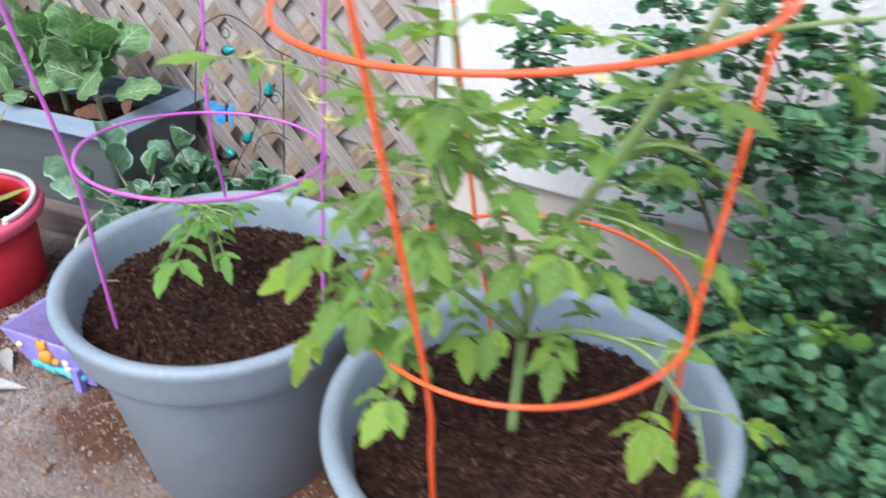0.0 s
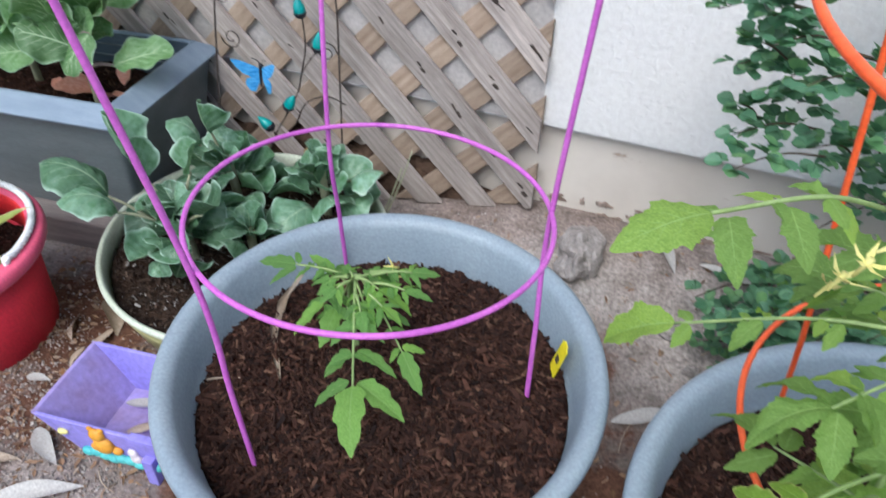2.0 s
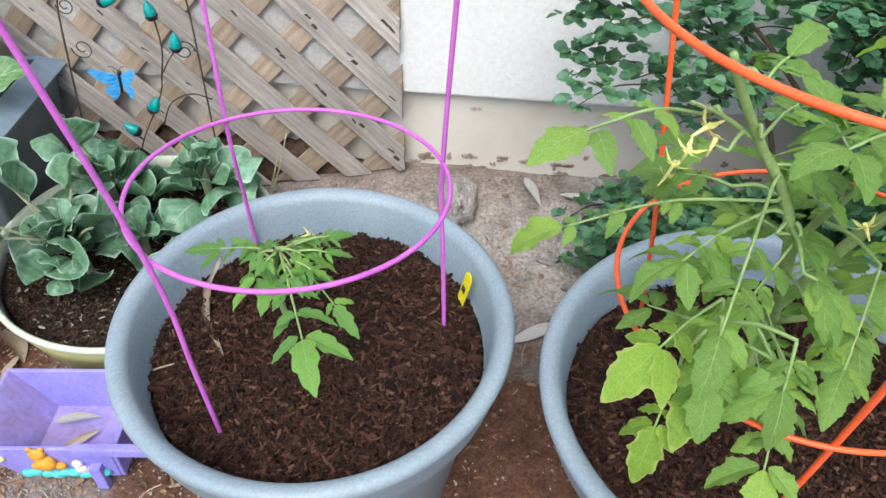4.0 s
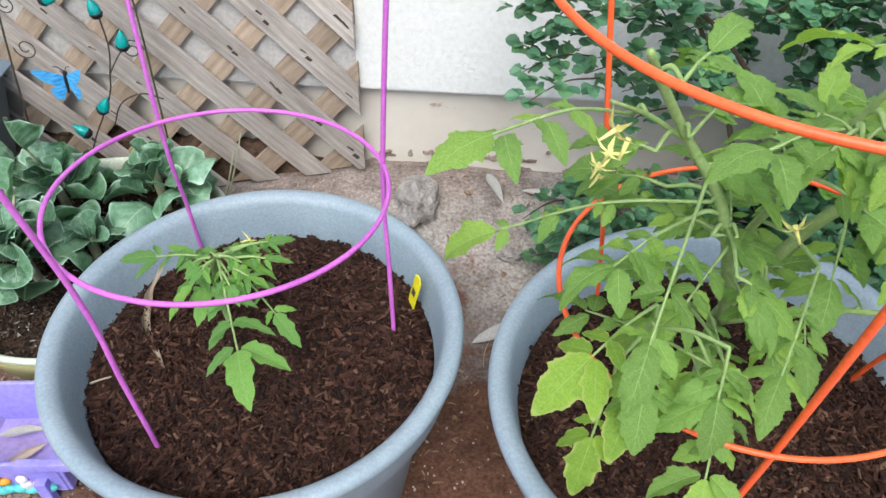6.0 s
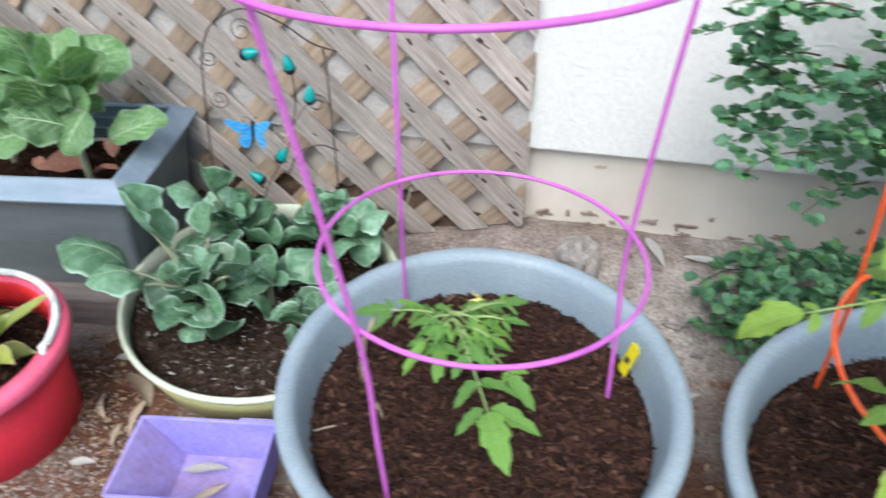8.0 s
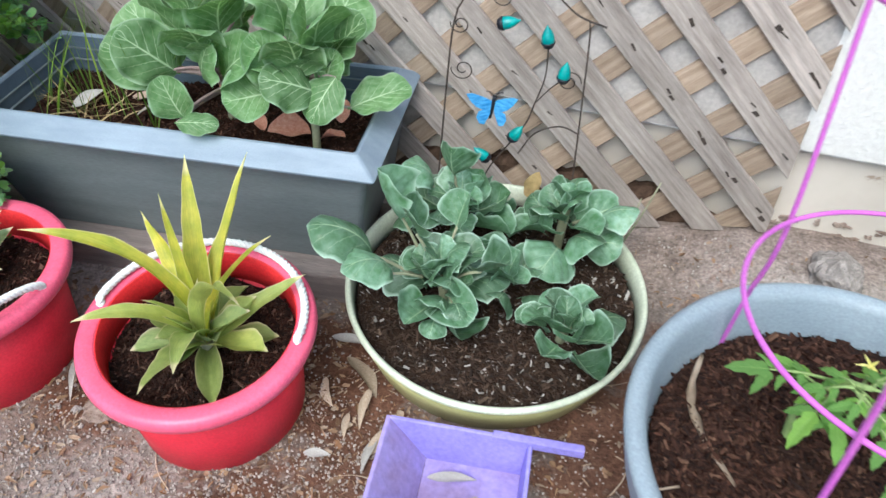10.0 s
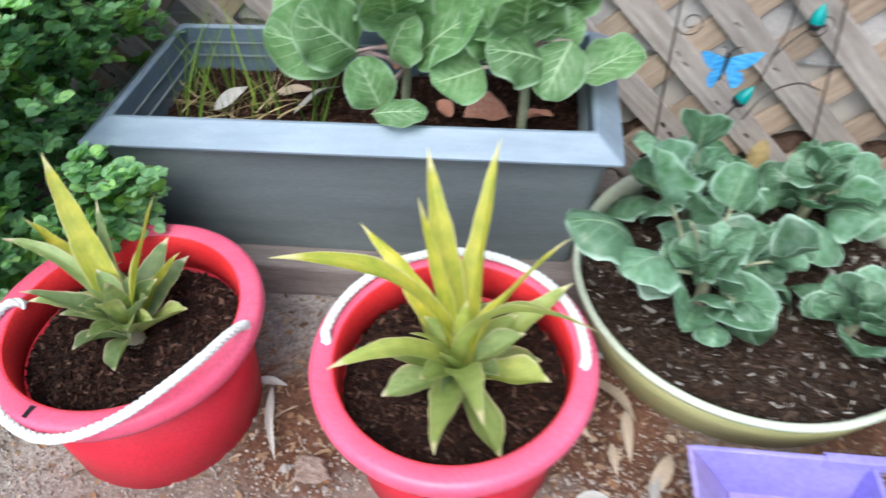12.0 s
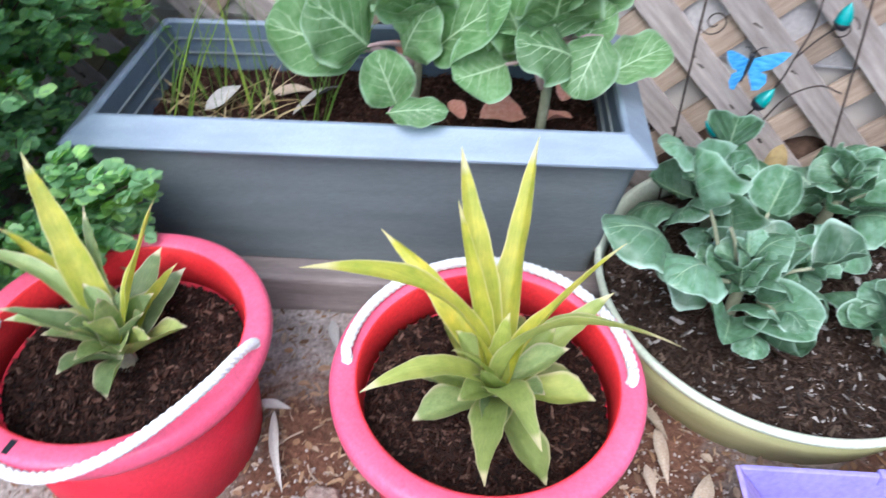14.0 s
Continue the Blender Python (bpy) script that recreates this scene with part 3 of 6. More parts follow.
def soil_bank():
    """Earth and dead leaves that have slipped down between the lattice and the foundation."""
    bm = bmesh.new()
    rows = []
    for i in range(121):
        u = -1.52 + 1.515 * i / 120
        top = 0.125 + 0.030 * noise.noise((u * 7, 1, 4)) + 0.016 * noise.noise((u * 31, 2, 4)) - 0.055 * sstep(-0.22, 0.0, u)
        rows.append([bm.verts.new(WALL @ Vector(p)) for p in ((u, 0.0005, -0.02), (u, 0.0005, top - 0.022), (u, 0.011, top - 0.004), (u, 0.0235, top), (u, 0.0235, -0.02))])
    for a, b in zip(rows, rows[1:]):
        for k in range(4):
            bm.faces.new((a[k], a[k + 1], b[k + 1], b[k]))
    bm.faces.new(rows[0])
    bm.faces.new(rows[-1][::-1])
    bmesh.ops.recalc_face_normals(bm, faces=bm.faces)
    tagged(part("soil_bank", bm, "bankearth", smooth=False), "dark brown earth banked up behind the lattice", "earth", kind="stuff")


soil_bank()


def clip_poly(poly, lo, hi):
    """Cuts a flat polygon to a rectangle."""
    for axis, lim, sign in ((0, lo[0], 1), (0, hi[0], -1), (1, lo[1], 1), (1, hi[1], -1)):
        out = []
        for i, p in enumerate(poly):
            q = poly[(i + 1) % len(poly)]
            dp, dq = sign * (p[axis] - lim), sign * (q[axis] - lim)
            if dp >= 0:
                out.append(p)
            if dp * dq < 0:
                s = dp / (dp - dq)
                out.append((p[0] + (q[0] - p[0]) * s, p[1] + (q[1] - p[1]) * s))
        poly = out
        if len(poly) < 3:
            return []
    return poly


def cut_below(poly):
    """Cuts the panel's lower edge, which sinks towards the planter box."""
    out = []
    for i, p in enumerate(poly):
        q = poly[(i + 1) % len(poly)]
        dp, dq = p[1] - (0.095 + 0.22 * p[0]), q[1] - (0.095 + 0.22 * q[0])
        if dp >= 0:
            out.append(p)
        if dp * dq < 0:
            s = dp / (dp - dq)
            out.append((p[0] + (q[0] - p[0]) * s, p[1] + (q[1] - p[1]) * s))
    return out if len(out) > 2 else []


LAT_D, LAT_U, LAT_Z, SLAT_W = 0.132, -0.021, 0.264, 0.045


def lattice():
    lat = thing("lattice_panel", (0, 0, 0.1), "weathered wooden diagonal lattice panel leaning on the wall", "lattice")
    lo, hi = (-2.5, 0.020), (0.0, 1.45)
    for front in (True, False):
        for k in range(-32, 34):
            c = LAT_Z + k * LAT_D
            h = SLAT_W / math.sqrt(2)
            sgn = -1 if front else 1
            zz = lambda u: c + sgn * (u - LAT_U)
            poly = [(-4, zz(-4) - h), (2, zz(2) - h), (2, zz(2) + h), (-4, zz(-4) + h)]
            poly = clip_poly(poly, lo, hi)
            poly = cut_below(poly)
            if not poly:
                continue
            cu, cz = sum(p[0] for p in poly) / len(poly), sum(p[1] for p in poly) / len(poly)
            r = Matrix.Rotation(math.radians(45 if front else -45), 4, "Y")
            v0, v1 = (-0.021, -0.0115) if front else (-0.0105, -0.001)
            jig = U(-0.0012, 0.0012)
            bm = bmesh.new()
            m = WALL @ Matrix.Translation((cu, jig, cz)) @ r
            inv = r.inverted()
            a = [bm.verts.new(inv @ Vector((u - cu, v0, z - cz))) for u, z in poly]
            b = [bm.verts.new(inv @ Vector((u - cu, v1, z - cz))) for u, z in poly]
            bm.faces.new(a)
            bm.faces.new(b[::-1])
            for i in range(len(poly)):
                bm.faces.new((a[i], b[i], b[(i + 1) % len(poly)], a[(i + 1) % len(poly)]))
            bmesh.ops.recalc_face_normals(bm, faces=bm.faces)
            es = [e for e in bm.edges if e.calc_length() > 0.05]
            bmesh.ops.bevel(bm, geom=es, offset=0.0012, segments=1, affect="EDGES")
            me = bpy.data.meshes.new("slat")
            bm.to_mesh(me)
            bm.free()
            place("slat", me, "slat" if front else "slatback", lat, m=m)
    mats = []
    for i in range(-38, 2):
        for j in range(-4, 22):
            u, z = LAT_U + i * LAT_D / 2, LAT_Z + j * LAT_D / 2
            if (i + j) % 2 or u > -0.004 or u < -2.45 or z < 0.115 + 0.22 * max(u, -0.35) or z > 1.4:
                continue
            for s in (-1, 1):
                if RNG.random() < 0.72:
                    mats.append((RNG.randrange(10), WALL @ Matrix.Translation((u + s * 0.006 + U(-0.003, 0.003), -0.0213, z - s * 0.006 + U(-0.003, 0.003))) @ Matrix.Rotation(math.radians(45 + U(-12, 12)), 4, "Y") @ Matrix.Rotation(math.pi / 2, 4, "X") @ Matrix.Diagonal((U(0.005, 0.009), 0.009, 0.003, 1))))
    st = scatter("staple_rust", CHIPS, mats, "knot", lat, "dark rusty staples at the crossings")
    tagged(st, kind="stuff")


lattice()

# ---- the slight lean of each pot on the uneven earth: rise of its rim along x and y ----
LEAN = {}


def leaning(c, z, width=1.0):
    """The pose of a round pot whose rim, z above its base, is centred on c and leans as LEAN says."""
    tx, ty = LEAN.get(c, (0, 0))
    turn = Vector((0, 0, 1)).rotation_difference(Vector((-tx, -ty, 1))).to_matrix().to_4x4()
    return Matrix.Translation((c[0], c[1], z)) @ turn @ Matrix.Translation((0, 0, -z)) @ Matrix.Diagonal((width, width, 1, 1))


def lean_z(c, x, y):
    tx, ty = LEAN.get(c, (0, 0))
    return tx * (x - c[0]) + ty * (y - c[1])


# ---- soil ----


def soil(name, c, r, z, material, chips, n, label, lift=0.006, size=(0.0018, 0.0072)):
    """A bed of soil that fills a round pot, with loose chips on it."""
    bm = bmesh.new()
    rings, segs = 22, 64
    prev = None
    mid = bm.verts.new((c[0], c[1], z + 0.004))

    def hz(x, y):
        return z + lean_z(c, x, y) + 0.008 * noise.noise((x * 14, y * 14, z)) + 0.004 * noise.noise((x * 45, y * 45, z))
    for i in range(1, rings + 1):
        rr = r * i / rings
        ring = []
        for k in range(segs):
            a = 2 * math.pi * k / segs
            x, y = c[0] + rr * math.cos(a), c[1] + rr * math.sin(a)
            ring.append(bm.verts.new((x, y, hz(x, y))))
        for k in range(segs):
            if prev:
                bm.faces.new((prev[k], ring[k], ring[(k + 1) % segs], prev[(k + 1) % segs]))
            else:
                bm.faces.new((mid, ring[k], ring[(k + 1) % segs]))
        prev = ring
    low = [bm.verts.new((c[0] + (v.co.x - c[0]) * 0.86, c[1] + (v.co.y - c[1]) * 0.86, v.co.z - 0.03)) for v in prev]
    for k in range(segs):
        bm.faces.new((prev[k], low[k], low[(k + 1) % segs], prev[(k + 1) % segs]))
    ob = part(name, bm, material)
    tagged(ob, label, "soil", kind="stuff")
    mats = []
    for _ in range(n):
        rr, a = r * 0.985 * math.sqrt(RNG.random()), U(0, 6.283)
        x, y = c[0] + rr * math.cos(a), c[1] + rr * math.sin(a)
        s = U(*size) * (1.7 if RNG.random() < 0.03 else 1)
        mats.append((RNG.randrange(10), Matrix.Translation((x, y, hz(x, y) + U(0, lift))) @ Euler((U(-0.8, 0.8), U(-0.7, 0.7), U(0, 6.3))).to_matrix().to_4x4() @ Matrix.Diagonal((s, s, s, 1))))
    o = scatter("mulch_chips", CHIPS, mats, chips, ob)
    tagged(o, "loose bark and compost chips", kind="stuff")
    return hz


# ---- the two large grey pots ----
POT_A, POT_B = (-0.067, -0.623), (0.408, -0.713)
LEAN[POT_A], LEAN[POT_B] = (-0.019, 0.044), (0.072, 0.052)


def grey_pot(c, width, label):
    t = thing("plant_pot", (c[0], c[1], 0), label, "plant pot", "large grey pots")
    bm = lathe([(0.120, 0.004), (0.146, 0.0), (0.150, 0.004), (0.187, 0.272), (0.189, 0.278), (0.182, 0.276), (0.145, 0.012), (0.12, 0.012)], 96)
    m = Matrix.Translation((0, 0, -0.004)) @ leaning(c, 0.338, width)
    bmesh.ops.transform(bm, matrix=m, verts=bm.verts)
    part("pot_body", bm, "pot", t)
    prof = [(0.187, 0.271), (0.196, 0.272), (0.203, 0.277), (0.207, 0.286), (0.212, 0.310), (0.216, 0.330), (0.2185, 0.338), (0.217, 0.344), (0.212, 0.347), (0.206, 0.3465), (0.200, 0.343), (0.196, 0.336), (0.190, 0.300), (0.184, 0.262), (0.183, 0.262)]
    bm = lathe(prof, 128, True)
    bmesh.ops.transform(bm, matrix=m, verts=bm.verts)
    part("pot_rim", bm, "pot", t)
    return t


grey_pot(POT_A, 1.026, "large round grey-blue plastic pot with a small tomato plant")
grey_pot(POT_B, 1.055, "large round grey-blue plastic pot with a tall tomato plant")
soil("potting_soil", POT_A, 0.1915, 0.283, "soil", "mulch", 15000, "dark brown bark potting mix filling the pot")
soil("potting_soil", POT_B, 0.196, 0.283, "soil", "mulch", 15000, "dark brown bark potting mix filling the pot")

# ---- tomato cages ----


def cage(name, material, rings, legs, label):
    base = legs[0][0]
    t = thing(name, base, label, "plant cage")
    for c, r, z, tx, ty in rings:
        pts = [(x, y, z + tx * (x - c[0]) + ty * (y - c[1])) for x, y, _ in circle_pts(c, r, z, 96)]
        part("ring", tube(pts, 0.0024, segs=8, closed=True), material, t)
    for leg in legs:
        part("leg", tube(smooth_path(leg, 10), 0.0026, segs=8), material, t)
    return t


cage("tomato_cage", "purple", [((-0.072, -0.616), 0.1547, 0.5126, -0.027, -0.050), ((-0.090, -0.622), 0.190, 0.812, 0.02, 0.04)],
     [[(-0.156, -0.740, 0.25), (-0.162, -0.741, 0.38), (-0.169, -0.742, 0.519), (-0.203, -0.768, 0.80), (-0.216, -0.778, 0.92)],
      [(0.078, -0.596, 0.25), (0.076, -0.582, 0.38), (0.075, -0.568, 0.504), (0.096, -0.572, 0.80), (0.104, -0.571, 0.92)],
      [(-0.172, -0.455, 0.25), (-0.170, -0.470, 0.38), (-0.167, -0.486, 0.505), (-0.171, -0.445, 0.80), (-0.172, -0.430, 0.92)]],
     "purple coated wire tomato cage pushed into the soil")
cage("tomato_cage", "orange", [((0.3945, -0.7311), 0.1637, 0.4925, 0.053, 0.030), ((0.3752, -0.7583), 0.1932, 0.7885, 0.070, 0.085)],
     [[(0.358, -0.856, 0.25), (0.357, -0.872, 0.38), (0.356, -0.887, 0.484), (0.331, -0.945, 0.771), (0.318, -0.970, 0.9)],
      [(0.575, -0.668, 0.25), (0.564, -0.715, 0.38), (0.554, -0.772, 0.498), (0.563, -0.735, 0.80), (0.568, -0.720, 0.9)],
      [(0.325, -0.555, 0.25), (0.310, -0.574, 0.38), (0.294, -0.591, 0.489), (0.254, -0.608, 0.785), (0.240, -0.614, 0.9)]],
     "orange coated wire tomato cage around the tall tomato plant")

# ---- the red tubs with rope handles ----
TUB_M, TUB_L = (-0.840, -0.473), (-1.240, -0.449)
LEAN[TUB_M], LEAN[TUB_L] = (-0.016, 0.05), (-0.013, 0.004)


def rope(pts, parent, label):
    """A twisted three-strand rope along the points."""
    bm = bmesh.new()
    base = smooth_path(pts, 16)
    for s in range(3):
        strand = []
        dist = 0
        for i, p in enumerate(base):
            d = (base[min(i + 1, len(base) - 1)] - base[max(i - 1, 0)]).normalized()
            dist += (p - base[i - 1]).length if i else 0
            x = d.cross(Vector((0, 0, 1))).normalized()
            y = d.cross(x)
            a = dist / 0.026 * 2 * math.pi + s * 2 * math.pi / 3
            strand.append(p + (x * math.cos(a) + y * math.sin(a)) * 0.0029)
        tube(strand, 0.0033, segs=6, bm=bm)
    return part("rope_handle", bm, "rope", parent, label)


def red_tub(c, width, handle, label):
    t = thing("planter_tub", (c[0], c[1], 0), label, "tub", "red tubs")
    bm = lathe([(0.09, -0.003), (0.116, -0.006), (0.121, -0.002), (0.134, 0.170), (0.1292, 0.170), (0.117, 0.01), (0.09, 0.01)], 96)
    m = leaning(c, 0.182, width)
    bmesh.ops.transform(bm, matrix=m, verts=bm.verts)
    part("tub_body", bm, "red", t)
    prof = [(0.133, 0.163), (0.150, 0.164), (0.1555, 0.168), (0.1578, 0.175), (0.1578, 0.182), (0.1560, 0.1880), (0.1525, 0.1910), (0.1480, 0.1920), (0.1345, 0.1905), (0.1318, 0.1890), (0.1306, 0.1860), (0.1296, 0.170), (0.131, 0.164)]
    bm = lathe(prof, 96, True)
    bmesh.ops.transform(bm, matrix=m, verts=bm.verts)
    part("tub_rim", bm, "redrim", t, "red rim, coloured pinkish for its sky reflection")
    bm = lathe([(0.1316, 0.1890), (0.1300, 0.1874), (0.1285, 0.170), (0.1262, 0.128), (0.1275, 0.128), (0.1294, 0.168)], 96, True)
    bmesh.ops.transform(bm, matrix=m, verts=bm.verts)
    part("tub_inner_wall", bm, "redin", t, "inner wall, coloured brighter red for light coming through")
    rope(handle, t, "white twisted rope handle")
    return t


def arc(c, r, z, a0, a1, n=14):
    pts = [(c[0] + r * math.cos(radians(a0 + (a1 - a0) * i / n)), c[1] + r * math.sin(radians(a0 + (a1 - a0) * i / n))) for i in range(n + 1)]
    return [(x, y, z + lean_z(c, x, y)) for x, y in pts]


red_tub(TUB_M, 1.022, [(-0.985, -0.474, 0.186), (-0.984, -0.47, 0.197)] + arc(TUB_M, 0.146, 0.198, 176, 4) + [(-0.695, -0.476, 0.197), (-0.696, -0.478, 0.186)],
        "red plastic tub with rope handle and a yellow-green pineapple plant")
LOOSE = [(0, 0.143, 0.186), (0, 0.143, 0.195), (-12, 0.142, 0.212), (-30, 0.147, 0.224), (-50, 0.152, 0.222), (-68, 0.156, 0.208), (-85, 0.162, 0.195), (-100, 0.1645, 0.187), (-115, 0.163, 0.187), (-130, 0.160, 0.191), (-150, 0.160, 0.195), (-168, 0.162, 0.196), (-180, 0.157, 0.198), (-184, 0.148, 0.194), (-185, 0.145, 0.186)]
red_tub(TUB_L, 1.045, [(-1.2285 + r * math.cos(radians(a)), -0.458 + r * math.sin(radians(a)), z) for a, r, z in LOOSE],
        "red plastic tub with rope handle and a greener pineapple plant")
bm = box(bmesh.new(), (-0.003, -0.0075, -0.0006), (0.003, 0.0075, 0.0006), 0.0005)
bmesh.ops.transform(bm, matrix=Matrix.Translation((-1.279, -0.594, 0.1922)) @ Euler((0.02, 0.02, radians(-12))).to_matrix().to_4x4(), verts=bm.verts)
part("rim_mark", bm, "black", bpy.data.objects["planter_tub.001"], "dark rubbed mark", smooth=False)
for c in (TUB_M, TUB_L):
    soil("potting_soil", c, 0.1305, 0.135, "soil", "mulchdark", 6500, "dark damp potting soil in the tub", size=(0.0016, 0.006))

# ---- the wide olive bowl ----
BOWL = (-0.456, -0.228)
LEAN[BOWL] = (-0.026, 0.053)


def bowl():
    t = thing("planter_bowl", (BOWL[0], BOWL[1], 0), "wide shallow olive green plastic bowl full of cabbages", "planter bowl")
    bm = lathe([(0.18, 0.002), (0.207, 0.0), (0.213, 0.004), (0.231, 0.060), (0.2395, 0.097), (0.235, 0.097), (0.227, 0.058), (0.207, 0.008), (0.18, 0.008)], 96)
    m = leaning(BOWL, 0.102)
    bmesh.ops.transform(bm, matrix=m, verts=bm.verts)
    part("bowl_body", bm, "bowl", t)
    bm = lathe([(0.2375, 0.094), (0.2425, 0.097), (0.2445, 0.102), (0.243, 0.1065), (0.2385, 0.108), (0.235, 0.106), (0.232, 0.088), (0.2275, 0.060), (0.2285, 0.060)], 128, True)
    bmesh.ops.transform(bm, matrix=m, verts=bm.verts)
    part("bowl_rim", bm, "bowlrim", t, "pale cream-green rim and inside")


bowl()
soil("potting_soil", BOWL, 0.2285, 0.070, "soilgrey", "mulchgrey", 9500, "brown crumbly potting soil with white perlite bits", size=(0.0016, 0.0065))

# ---- the long planter box on a timber sleeper ----
BX0, BX1, BY0, BY1 = -1.376, -0.650, -0.234, 0.105


def rrect(x0, x1, y0, y1, r, z, n=5):
    pts = []
    for cx, cy, a in ((x1 - r, y1 - r, 0), (x0 + r, y1 - r, 90), (x0 + r, y0 + r, 180), (x1 - r, y0 + r, 270)):
        for i in range(n + 1):
            b = radians(a + 90 * i / n)
            pts.append((cx + r * math.cos(b), cy + r * math.sin(b), z))
    return pts


def loops(rows, closed=True):
    bm = bmesh.new()
    rings = [[bm.verts.new(p) for p in row] for row in rows]
    n = len(rings[0])
    for p, q in list(zip(rings, rings[1:])) + ([(rings[-1], rings[0])] if closed else []):
        for i in range(n):
            bm.faces.new((p[i], p[(i + 1) % n], q[(i + 1) % n], q[i]))
    if not closed:
        bm.faces.new(rings[0][::-1])
        bm.faces.new(rings[-1])
    bmesh.ops.recalc_face_normals(bm, faces=bm.faces)
    return bm


def ins(d, z, r=0.012, base=(BX0, BX1, BY0, BY1)):
    return rrect(base[0] + d, base[1] - d, base[2] + d, base[3] - d, r, z)


def planter():
    t = thing("planter_box", ((BX0 + BX1) / 2, (BY0 + BY1) / 2, 0.062), "long slate-grey plastic planter box standing on timber sleepers", "planter box")
    low = (BX0 + 0.050, BX1 - 0.050, BY0 + 0.046, BY1 - 0.046)
    part("box_body", loops([ins(0.02, 0.062, base=low), ins(0.0, 0.064, base=low), ins(0.016, 0.2755), ins(0.040, 0.2755), ins(0.056, 0.20), ins(0.03, 0.085, base=low)], False), "planter", t, smooth=False)
    part("box_rim", loops([ins(0.033, 0.277, 0.006), ins(0.003, 0.274, 0.005), ins(0.0005, 0.2755, 0.005), ins(0.0, 0.279, 0.005), ins(0.030, 0.300, 0.006), ins(0.0325, 0.302, 0.006), ins(0.0375, 0.302, 0.006), ins(0.0395, 0.299, 0.006), ins(0.0397, 0.277, 0.006)]), "planterrim", t, "sloping rim, coloured paler for sky light", smooth=False)
    part("box_inner_shade", loops([ins(0.0405, 0.2985, 0.006), ins(0.0415, 0.2985, 0.006), ins(0.0575, 0.20), ins(0.0555, 0.20)]), "planterin", t, "shiny inner wall, coloured darker for shade", smooth=False)
    for d, z in ((0.0462, 0.276), (0.0505, 0.255)):
        part("inner_ridge", loops([ins(d - 0.003, z + 0.0022), ins(d + 0.0014, z + 0.001), ins(d + 0.0014, z - 0.001), ins(d - 0.003, z - 0.0022)]), "planter", t, "raised ridge inside", smooth=False)


planter()


def planter_soil():
    z, x0, x1, y0, y1 = 0.232, BX0 + 0.051, BX1 - 0.051, BY0 + 0.051, BY1 - 0.051
    hz = lambda x, y: z + 0.008 * noise.noise((x * 12, y * 12, 5)) + 0.003 * noise.noise((x * 50, y * 50, 5))
    nx, ny = 70, 26
    vs = [(x0 + (x1 - x0) * i / nx, y0 + (y1 - y0) * j / ny, 0) for j in range(ny + 1) for i in range(nx + 1)]
    vs = [(x, y, hz(x, y)) for x, y, _ in vs]
    fs = [(j * (nx + 1) + i, j * (nx + 1) + i + 1, (j + 1) * (nx + 1) + i + 1, (j + 1) * (nx + 1) + i) for j in range(ny) for i in range(nx)]
    me = bpy.data.meshes.new("potting_soil")
    me.from_pydata(vs, [], fs)
    ob = tagged(place("potting_soil", me, "soil"), "dark potting soil in the planter box with fallen leaves", "soil", kind="stuff")
    mats = []
    for _ in range(7500):
        x, y, s = U(x0, x1), U(y0, y1), U(0.0016, 0.0062)
        mats.append((RNG.randrange(10), Matrix.Translation((x, y, hz(x, y) + U(0, 0.004))) @ Euler((U(-0.6, 0.6), U(-0.6, 0.6), U(0, 6.3))).to_matrix().to_4x4() @ Matrix.Diagonal((s, s, s, 1))))
    tagged(scatter("mulch_chips", CHIPS, mats, "mulch", ob), "loose bark and compost chips", kind="stuff")


planter_soil()


def sleeper():
    bm = box(bmesh.new(), (-1.45, -0.232, -0.03), (-0.62, -0.10, 0.062), 0.006)
    for v in bm.verts:
        v.co.y += 0.002 * noise.noise(v.co * 20)
    tagged(part("timber_sleeper", bm, "sleeper", smooth=False), "weathered grey timber sleeper under the planter box", "timber")
    bm = box(bmesh.new(), (-1.45, -0.02, -0.03), (-0.62, 0.05, 0.062), 0.006)
    tagged(part("timber_sleeper", bm, "sleeper", smooth=False), "weathered grey timber sleeper under the planter box", "timber")


sleeper()

# ---- the lavender toy wheelbarrow planter ----


